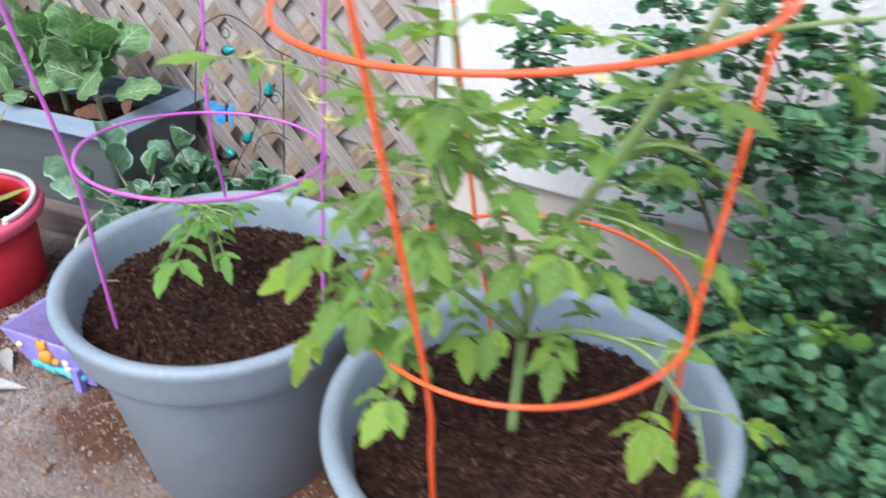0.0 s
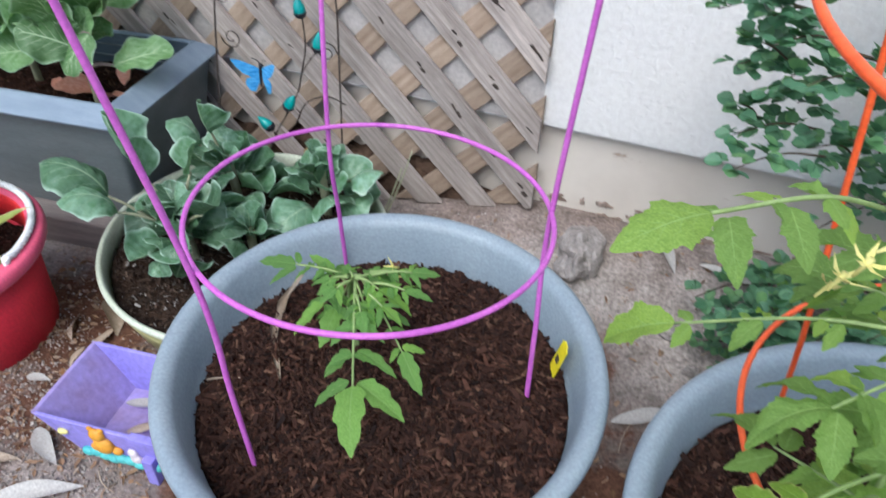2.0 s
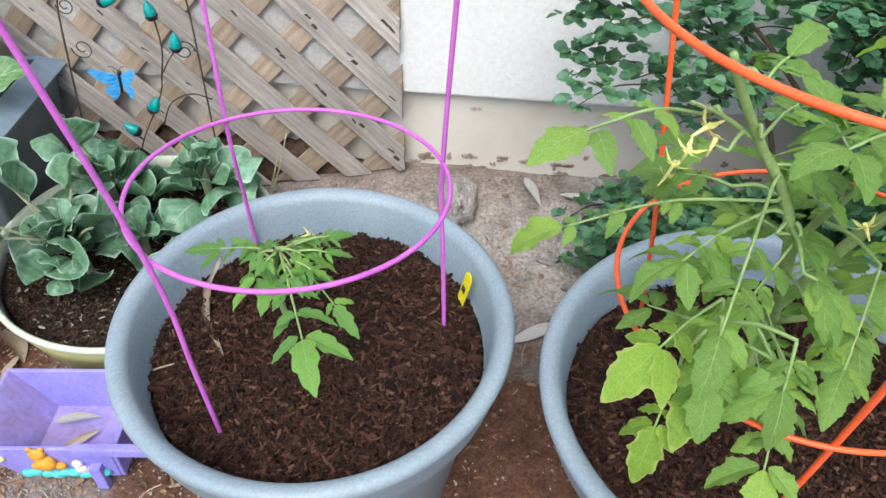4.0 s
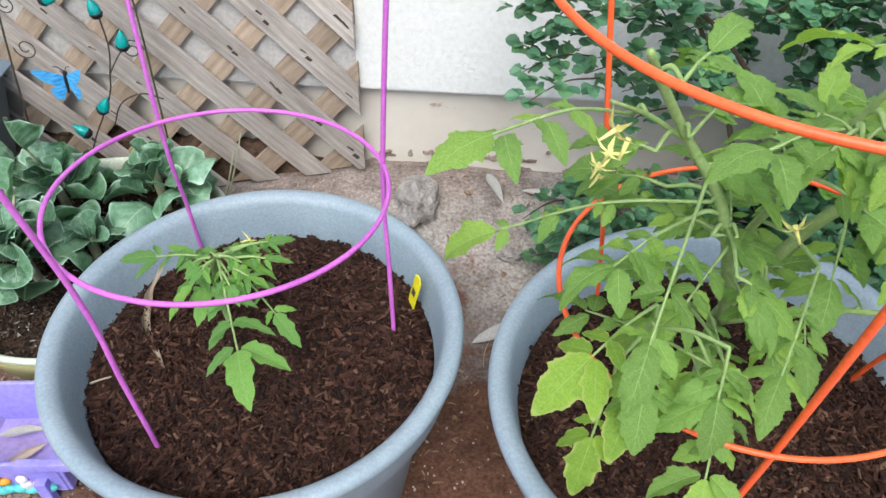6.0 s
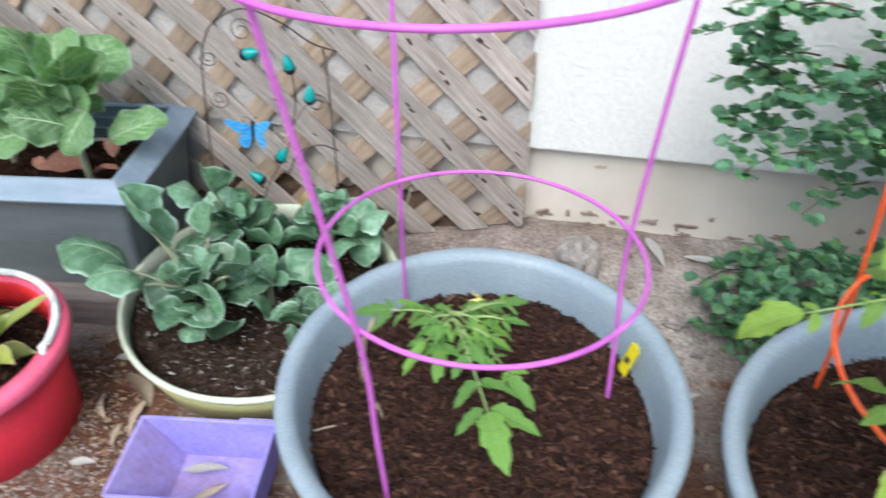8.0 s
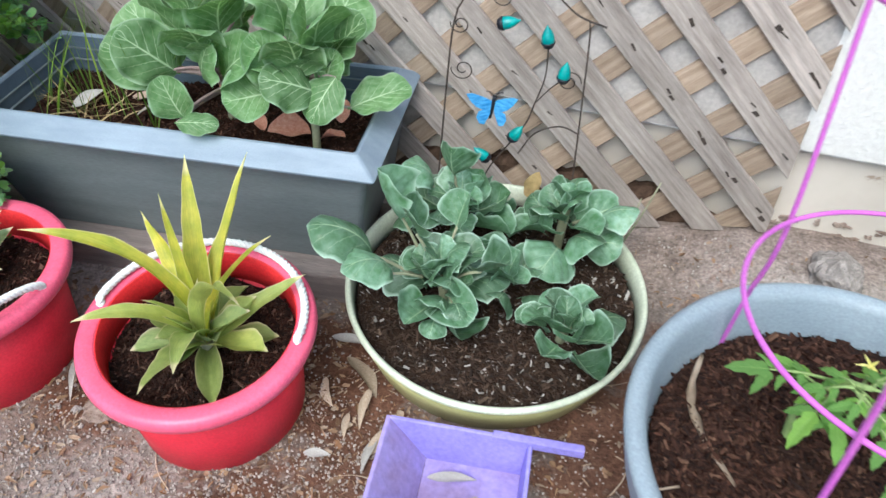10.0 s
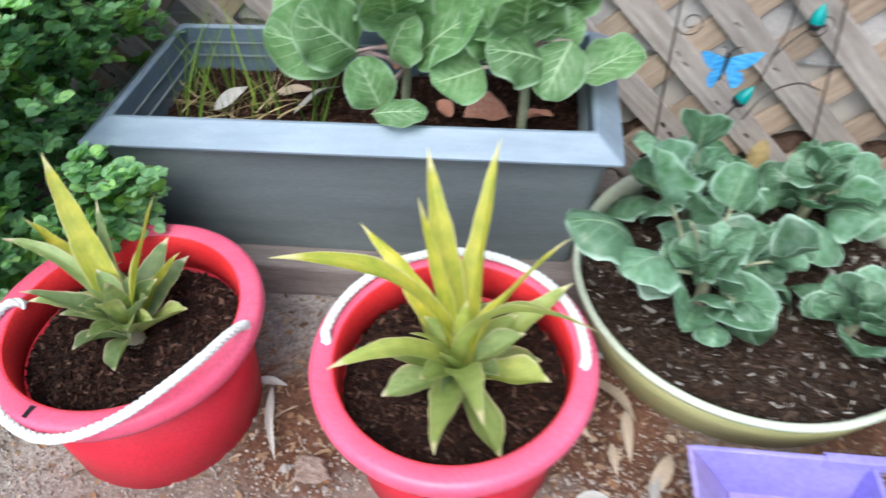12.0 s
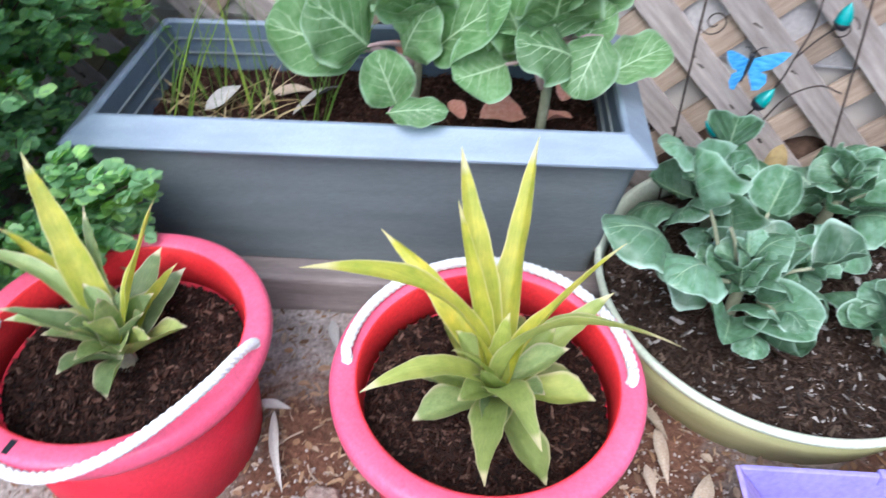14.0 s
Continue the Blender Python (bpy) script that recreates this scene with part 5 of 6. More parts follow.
    # smaller leaves all along the stems
    ways = [smooth_path(w, 12) for w in ([(0.425, -0.735, 0.57), (0.455, -0.777, 0.64), (0.502, -0.808, 0.75), (0.517, -0.874, 0.79)], [(0.362, -0.742, 0.51), (0.330, -0.778, 0.587), (0.313, -0.778, 0.628), (0.251, -0.797, 0.722)], [(0.375, -0.72, 0.53), (0.36, -0.78, 0.63), (0.352, -0.83, 0.72)], [(0.46, -0.74, 0.47), (0.52, -0.775, 0.49)])]
    for k in range(16):
        way = ways[(0, 1, 2, 0, 1, 2, 3)[k % 7]]
        p = way[rr.randrange(len(way))]
        a = k * 2.39996
        l = rr.uniform(0.07, 0.12)
        leaf(p.x, p.y, p.z, p.x + l * math.cos(a), p.y + l * math.sin(a), p.z + rr.uniform(-0.05, 0.02), 1 + k % 2, rr.uniform(0.7, 1.0))
    for p, d in (((0.215, -0.868, 0.728), (-0.3, -0.2, -1)), ((0.222, -0.82, 0.690), (-0.3, 0.1, -1)), ((0.222, -0.803, 0.668), (-0.4, -0.1, -1)), ((0.236, -0.758, 0.627), (-0.5, -0.3, -0.6)), ((0.332, -0.845, 0.652), (0.3, -0.4, -0.7)), ((0.46, -0.72, 0.70), (0.2, 0.1, -1)), ((0.44, -0.73, 0.715), (-0.3, 0.1, -1)), ((0.206, -0.875, 0.74), (-0.7, -0.3, -0.3))):
        tomato_flower(t, p, d)


small_tomato()
tall_tomato()


def rosette(t, head, r, n, pool, el0, el1, wid=1.0, lift=0.04, turn=0.0):
    """Broad leaves spiralling out from a head, the inner ones upright and small."""
    for k in range(n):
        f = k / (n - 1)
        a = k * 2.39996 + turn + U(-0.3, 0.3)
        l = r * (0.60 + 0.45 * f) * U(0.8, 1.12)
        el = el0 + (el1 - el0) * f + U(-0.25, 0.25)
        out = Vector((math.cos(a), math.sin(a), 0))
        base = head - Vector((0, 0, lift * f)) + out * (0.004 + 0.026 * f)
        d = Vector((math.cos(a) * math.cos(el), math.sin(a) * math.cos(el), math.sin(el)))
        place("leaf", pool[RNG.randrange(len(pool))], None, t, m=aim(base, base + d * l, U(-0.7, 0.7), U(0.9, 1.2) * wid))


def cabbage(at, head, r, n, label, el1=0.0):
    at, head = Vector(at), Vector(head)
    t = thing("cabbage_plant", at, label, "cabbage", "cabbages in the bowl")
    rod("stem", [at - Vector((0, 0, 0.02)), at * 0.45 + head * 0.55, head], 0.008, 0.009, "cabstem", t)
    rosette(t, head, r, n, CAB, 1.15, el1, 0.94, min(0.075, head.z - 0.088), at.x * 9)
    return t


def extra_leaf(t, base, tip, w, pool=CAB, k=0, roll=0.0):
    base, tip = Vector(base), Vector(tip)
    rod("leaf_stalk", [base, base.lerp(tip, 0.25) + Vector((0, 0, 0.004)), base.lerp(tip, 0.50)], 0.003, 0.002, "cabstem", t)
    place("leaf", pool[k % len(pool)], None, t, m=aim(base.lerp(tip, 0.40), tip, roll, w * 0.96))


t = cabbage((-0.530, -0.275, 0.065), (-0.535, -0.290, 0.185), 0.084, 27, "blue-green loose-leaf cabbage in the olive bowl", 0.35)
extra_leaf(t, (-0.575, -0.300, 0.165), (-0.722, -0.335, 0.268), 1.05, k=1)
extra_leaf(t, (-0.565, -0.280, 0.180), (-0.630, -0.280, 0.343), 0.70, k=2)
extra_leaf(t, (-0.560, -0.310, 0.175), (-0.657, -0.392, 0.245), 0.95, k=5)
extra_leaf(t, (-0.530, -0.320, 0.135), (-0.535, -0.385, 0.125), 1.15, k=3)
extra_leaf(t, (-0.520, -0.315, 0.150), (-0.490, -0.378, 0.165), 1.15, k=5)
extra_leaf(t, (-0.515, -0.300, 0.170), (-0.430, -0.325, 0.240), 1.1, k=6)
extra_leaf(t, (-0.550, -0.290, 0.190), (-0.595, -0.300, 0.300), 1.1, k=0)
extra_leaf(t, (-0.530, -0.270, 0.190), (-0.505, -0.240, 0.290), 1.0, k=0)
t = cabbage((-0.530, -0.115, 0.065), (-0.535, -0.125, 0.190), 0.085, 21, "blue-green loose-leaf cabbage at the back of the bowl")
extra_leaf(t, (-0.540, -0.130, 0.190), (-0.548, -0.155, 0.305), 1.1, k=2)
extra_leaf(t, (-0.550, -0.120, 0.170), (-0.630, -0.140, 0.250), 1.1, k=5)
t = cabbage((-0.365, -0.090, 0.065), (-0.360, -0.115, 0.185), 0.084, 21, "blue-green loose-leaf cabbage with one yellowed leaf")
extra_leaf(t, (-0.345, -0.110, 0.150), (-0.245, -0.125, 0.205), 1.1, k=3)
cabbage((-0.345, -0.295, 0.065), (-0.338, -0.312, 0.115), 0.070, 16, "small low blue-green cabbage in the olive bowl", 0.3)
cabbage((-0.450, -0.225, 0.065), (-0.445, -0.235, 0.125), 0.076, 14, "small blue-green cabbage between larger ones", 0.3)


def brassica(at, head, low, tips, label):
    """A leggy brassica: broad leaves on long stalks, from a thick pale stem. low: blades turned outwards (base, tip, width, leaf shape), tips: the upper ones."""
    at, head = Vector(at), Vector(head)
    t = thing("brassica_plant", at, label, "brassica", "brassicas in the planter box")
    rod("stem", [at - Vector((0, 0, 0.02)), at * 0.5 + head * 0.5 + Vector((0.006, 0, 0)), head], 0.0072, 0.0060, "cabstem", t)
    for base, tip, w, k in low:
        base, tip = Vector(base), Vector(tip)
        root = at.lerp(head, max(0.25, min(0.95, (base.z - at.z) / (head.z - at.z) - 0.12)))
        inner = base + (tip - base) * 0.06
        rod("leaf_stalk", [root, root.lerp(inner, 0.55) + Vector((0, 0, 0.005)), inner], 0.0034, 0.0024, "pinkstem", t)
        place("leaf", COL[k], None, t, m=aim(base, tip, U(-0.15, 0.15), w, (0, -0.62, 0.78)))
    for k, (tip, w) in enumerate(tips):
        tip = Vector(tip)
        base = at.lerp(head, 0.55 + 0.45 * ((k * 0.37) % 1))
        way = tip - base
        joint = tip - way.normalized() * min(0.105, way.length * 0.6) + Vector((0, 0, 0.010))
        rod("leaf_stalk", [base, base.lerp(joint, 0.5) + Vector((0, 0, 0.004)), joint], 0.0032, 0.0022, "pinkstem", t)
        place("leaf", COL[k % len(COL)], None, t, m=aim(joint, tip, U(-0.5, 0.5), w * U(0.95, 1.2)))
    rosette(t, head, 0.075, 7, COL, 1.25, 0.6, 0.95, 0.02, at.x * 7)


brassica((-0.964, -0.045, 0.222), (-0.945, -0.085, 0.385),
         [((-1.012, -0.090, 0.340), (-1.130, -0.110, 0.385), 0.90, 3), ((-1.020, -0.075, 0.335), (-1.105, -0.045, 0.430), 0.95, 1), ((-0.960, -0.115, 0.350), (-0.918, -0.140, 0.432), 0.90, 4),
          ((-0.960, -0.195, 0.326), (-0.982, -0.195, 0.396), 0.88, 5), ((-0.972, -0.205, 0.322), (-0.898, -0.205, 0.328), 0.52, 4), ((-0.925, -0.115, 0.352), (-0.832, -0.155, 0.440), 0.62, 5),
          ((-1.000, -0.120, 0.360), (-1.060, -0.160, 0.440), 0.95, 4)],
         [((-0.935, -0.185, 0.47), 1.0), ((-1.04, -0.13, 0.49), 1.1), ((-0.93, -0.06, 0.52), 1.1), ((-1.05, 0.0, 0.46), 1.0), ((-0.86, -0.02, 0.48), 1.0), ((-0.90, 0.03, 0.45), 1.0), ((-1.00, -0.10, 0.52), 1.1), ((-0.88, -0.14, 0.50), 1.1)],
         "leggy green brassica with broad round leaves in the planter box")
brassica((-0.786, -0.107, 0.222), (-0.785, -0.125, 0.385),
         [((-0.830, -0.150, 0.362), (-0.893, -0.190, 0.360), 1.22, 3), ((-0.752, -0.155, 0.372), (-0.826, -0.195, 0.410), 0.85, 0), ((-0.743, -0.140, 0.385), (-0.725, -0.135, 0.437), 0.95, 5),
          ((-0.722, -0.145, 0.402), (-0.755, -0.195, 0.345), 0.85, 4), ((-0.716, -0.132, 0.336), (-0.628, -0.075, 0.354), 0.60, 1), ((-0.815, -0.130, 0.375), (-0.850, -0.150, 0.455), 0.90, 5), ((-0.800, -0.090, 0.330), (-0.835, -0.050, 0.345), 1.0, 1)],
         [((-0.775, -0.195, 0.475), 1.0), ((-0.69, -0.095, 0.47), 1.0), ((-0.855, -0.10, 0.52), 1.1), ((-0.775, -0.11, 0.51), 1.1), ((-0.74, 0.02, 0.46), 1.0), ((-0.84, 0.02, 0.46), 1.0), ((-0.73, -0.13, 0.50), 1.1), ((-0.70, -0.13, 0.455), 1.0)],
         "leggy green brassica with pinkish stalks above fallen red leaves")


def pineapple(at, label, n, turn, short=1.0, rise=0.0, mats=("pinegrey",)):
    at = Vector(at)
    t = thing("pineapple_plant", at, label, "pineapple plant", "pineapple plants")
    rod("core", [at - Vector((0, 0, 0.02)), at + Vector((0, 0, 0.03)), at + Vector((0, 0, 0.045))], 0.014, 0.006, "cabstem", t)
    for k in range(n):
        a = k * 2.39996 + turn
        f = k / n
        el = rise + 0.85 * f + U(-0.15, 0.2)
        l = (0.098 - 0.022 * f) * U(0.85, 1.1) * short
        d = Vector((math.cos(a) * math.cos(el), math.sin(a) * math.cos(el), math.sin(el)))
        base = at + Vector((0.010 * math.cos(a), 0.010 * math.sin(a), 0.010 + 0.032 * f))
        place("leaf", CUT[mats[k % len(mats)]][RNG.randrange(3)], None, t, m=aim(base, base + d * l, U(-0.35, 0.35), U(0.62, 0.84)))
    return t, at


def straps(t, at, tips, mat):
    for tip, kind, w in tips:
        tip = Vector(tip)
        d = (tip - at).normalized()
        base = at + Vector((d.x * 0.010, d.y * 0.010, 0.03))
        place("leaf", STRAP[mat][kind], None, t, m=aim(base, tip, U(-0.35, 0.35), w * 0.25 / (tip - base).length))


t, at = pineapple((-0.831, -0.480, 0.137), "yellow-green pineapple plant with long pointed leaves", 15, 0.4, 0.95, 0.02, ("pine", "pinegrey", "pine"))
straps(t, at, [((-0.876, -0.345, 0.374), 0, 1.15), ((-0.799, -0.318, 0.372), 0, 1.15), ((-0.996, -0.528, 0.377), 2, 0.8), ((-0.959, -0.361, 0.277), 4, 1.05), ((-0.722, -0.443, 0.344), 4, 0.95), ((-0.875, -0.423, 0.370), 0, 0.6)], "pinelong")
straps(t, at, [((-0.710, -0.390, 0.227), 0, 1.15), ((-0.702, -0.580, 0.365), 2, 1.05), ((-0.952, -0.560, 0.260), 2, 1.05), ((-0.840, -0.622, 0.225), 1, 1.3), ((-0.795, -0.605, 0.255), 2, 1.3), ((-0.822, -0.470, 0.275), 0, 1.0), ((-0.845, -0.530, 0.262), 0, 1.0), ((-0.875, -0.520, 0.275), 1, 0.9)], "pine")
t, at = pineapple((-1.243, -0.448, 0.137), "grey-green pineapple plant with some yellowing leaves", 18, 1.7, 0.76, 0.30)
straps(t, at, [((-1.330, -0.350, 0.350), 0, 1.2), ((-1.175, -0.397, 0.336), 0, 1.15), ((-1.382, -0.373, 0.266), 1, 1.1), ((-1.185, -0.380, 0.230), 0, 1.0)], "pinelong")
straps(t, at, [((-1.389, -0.408, 0.262), 2, 0.8), ((-1.341, -0.470, 0.240), 1, 1.1), ((-1.188, -0.361, 0.205), 0, 1.3), ((-1.225, -0.334, 0.210), 0, 1.4), ((-1.281, -0.359, 0.290), 0, 0.7), ((-1.345, -0.462, 0.215), 2, 1.1), ((-1.225, -0.470, 0.265), 0, 1.1), ((-1.255, -0.490, 0.235), 0, 1.5)], "pinegrey")

# ---- shrubs ----
LEAFLET = ([(0, 0, 0), (0.30, 0.22, 0.05), (0.45, 0.52, 0.07), (0.30, 0.84, 0.02), (0, 1, -0.06), (-0.30, 0.84, 0.02), (-0.45, 0.52, 0.07), (-0.30, 0.22, 0.05), (0, 0.5, -0.03)],
           [(0, 1, 8), (1, 2, 8), (2, 3, 8), (3, 4, 8), (4, 5, 8), (5, 6, 8), (6, 7, 8), (7, 0, 8)])

LOBED = ([(0, 0, 0), (0.28, 0.08, 0.04), (0.45, 0.32, 0.06), (0.40, 0.48, 0.05), (0.43, 0.64, 0.06), (0.27, 0.86, 0.03), (0, 0.99, -0.06), (-0.27, 0.86, 0.03), (-0.43, 0.64, 0.06), (-0.40, 0.48, 0.05), (-0.45, 0.32, 0.06), (-0.28, 0.08, 0.04), (0, 0.5, -0.03)],
         [(k, (k + 1) % 12, 12) for k in range(12)])


def shrub(at, label, sprays, leaf_len, mat, rr, shape, light=0.0, stems=()):
    """A shrub of many sprays of small compound leaves: (start, end, number of leaf pairs)."""
    t = thing("shrub", at, label, "shrub")
    bm = bmesh.new()
    mats, young = [], []
    up = Vector((0, 0, 1))
    for a, b, n in sprays:
        a, b = Vector(a), Vector(b)
        d = b - a
        pts = smooth_path([a, a + d * 0.5 + up * d.length * 0.12, b], 5)
        tube(pts, 0.0018, 0.0008, segs=3, bm=bm)
        side0 = d.cross(up).normalized() if d.cross(up).length > 1e-4 else Vector((1, 0, 0))
        fresh = rr.random() < light
        for i in range(n):
            f = (i + 0.6) / n
            p = pts[min(len(pts) - 1, int(f * (len(pts) - 1)))]
            side = side0 * math.cos(i * 0.9) + up * math.sin(i * 0.9) * 0.5
            for s in (-1, 1):
                dirn = (side * s + d.normalized() * rr.uniform(0.2, 0.8) + up * rr.uniform(-0.2, 0.5)).normalized()
                st = p + dirn * leaf_len * rr.uniform(0.4, 0.9)
                sid = dirn.cross(up)
                sid = sid.normalized() if sid.length > 1e-4 else Vector((1, 0, 0))
                for off in (0, -0.8, 0.8, -1.7, 1.7):
                    e = (dirn + sid * off + up * rr.uniform(-0.35, 0.25)).normalized()
                    l = leaf_len * rr.uniform(0.75, 1.2) * (1 if off == 0 else 0.85)
                    q = st + e * l * (0.1 if off == 0 else 0)
                    (young if fresh else mats).append((0, aim(q, q + e * l, rr.uniform(-0.6, 0.6), rr.uniform(0.9, 1.2))))
    tagged(part("twig_mass", bm, "twig", t), "thin brown twigs", kind="stuff")
    tagged(scatter("foliage", [shape], mats, mat, t), kind="stuff")
    if young:
        tagged(scatter("young_foliage", [shape], young, "bushlight", t), "fresh light green leaves", kind="stuff")
    for pts, r0, r1 in stems:
        rod("trunk", pts, r0, r1, "twig", t)
    return t


def shrubs():
    rr = random.Random(3)
    ru = rr.uniform
    sp = []
    for k in range(980):
        o = Vector((ru(0.64, 1.45), ru(-0.56, -0.17), ru(0.0, 0.62) ** 1.0))
        if o.z > 0.34 and o.x < 1.1 and rr.random() < 0.5:
            continue
        if o.x < 0.74 and o.z < 0.45 and o.y < -0.5:
            continue
        sp.append((o, o + Vector((ru(-0.09, 0.05), ru(-0.11, -0.01), ru(-0.02, 0.10))), 5))
    for k in range(62):
        o = Vector((ru(0.42, 0.74), ru(-0.27, -0.14), ru(0.34, 0.68)))
        sp.append((o, o + Vector((ru(-0.16, 0.0), ru(-0.12, 0.01), ru(-0.02, 0.08))), 5))
    for k in range(15):
        o = Vector((ru(0.28, 0.40), ru(-0.32, -0.20), ru(0.42, 0.64)))
        sp.append((o, o + Vector((ru(-0.12, -0.03), ru(-0.05, 0.02), ru(-0.02, 0.05))), 4))
    for k in range(80):
        o = Vector((ru(0.36, 0.70), ru(-0.30, -0.14), ru(0.04, 0.20)))
        sp.append((o, o + Vector((ru(-0.10, 0.0), ru(-0.10, 0.02), ru(-0.04, 0.05))), 4))
    for k in range(50):
        o = Vector((ru(0.75, 1.5), ru(-0.5, -0.17), ru(0.55, 0.80)))
        sp.append((o, o + Vector((ru(-0.10, 0.05), ru(-0.11, 0.02), ru(0.0, 0.10))), 5))
    shrub((0.85, -0.3, 0.02), "dense dark green shrub with small rounded leaflets against the wall", sp, 0.0205, "bushblue", rr, LEAFLET, 0.02,
          [([(0.85, -0.28, 0.0), (0.82, -0.28, 0.3), (0.75, -0.26, 0.6)], 0.012, 0.005), ([(0.60, -0.24, 0.40), (0.48, -0.25, 0.52), (0.34, -0.26, 0.56)], 0.004, 0.002), ([(0.66, -0.24, 0.0), (0.60, -0.22, 0.28), (0.48, -0.22, 0.52)], 0.007, 0.003), ([(1.0, -0.25, 0.0), (1.05, -0.27, 0.35), (1.1, -0.3, 0.7)], 0.012, 0.005)])
    sp = []
    for k in range(760):
        o = Vector((ru(-2.2, -1.43), ru(-0.46, 0.12), ru(0.0, 0.60)))
        sp.append((o, o + Vector((ru(-0.05, 0.06), ru(-0.11, -0.01), ru(-0.02, 0.09))), 5))
    for k in range(90):
        o = Vector((ru(-1.62, -1.42), ru(-0.30, 0.10), ru(0.28, 0.58)))
        sp.append((o, o + Vector((ru(-0.02, 0.12), ru(-0.10, -0.01), ru(0.0, 0.09))), 5))
    for k in range(80):
        o = Vector((ru(-1.48, -1.34), ru(-0.33, -0.27), ru(0.02, 0.20)))
        sp.append((o, o + Vector((ru(0.02, 0.11), ru(-0.04, 0.01), ru(0.0, 0.06))), 5))
    for k in range(130):
        o = Vector((ru(-1.66, -1.41), ru(-0.24, 0.12), ru(0.24, 0.68)))
        sp.append((o, o + Vector((ru(-0.03, 0.10), ru(-0.10, -0.01), ru(-0.02, 0.09))), 5))
    for k in range(270):
        o = Vector((ru(-2.15, -1.44), ru(-0.52, -0.24), ru(0.02, 0.58)))
        sp.append((o, o + Vector((ru(-0.05, 0.08), ru(-0.10, -0.01), ru(-0.02, 0.09))), 5))
    for k in range(130):
        o = Vector((ru(-1.64, -1.43), ru(-0.36, 0.0), ru(0.22, 0.56)))
        sp.append((o, o + Vector((ru(-0.04, 0.05), ru(-0.10, -0.01), ru(0.0, 0.09))), 5))
    for k in range(8):
        o = Vector((ru(-1.40, -1.32), ru(-0.30, -0.27), ru(0.20, 0.25)))
        sp.append((o, o + Vector((ru(0.04, 0.10), ru(-0.03, 0.0), ru(0.03, 0.07))), 5))
    shrub((-1.8, -0.1, 0.02), "dense bright green shrub with small rounded leaflets beside the planter box", sp, 0.0185, "bush", rr, LOBED, 0.20,
          [([(-1.8, -0.1, 0.0), (-1.78, -0.1, 0.3), (-1.72, -0.12, 0.6)], 0.012, 0.005), ([(-1.62, -0.15, 0.0), (-1.58, -0.15, 0.28), (-1.52, -0.17, 0.5)], 0.010, 0.004)])


shrubs()

# ---- the garden stake with a butterfly ----


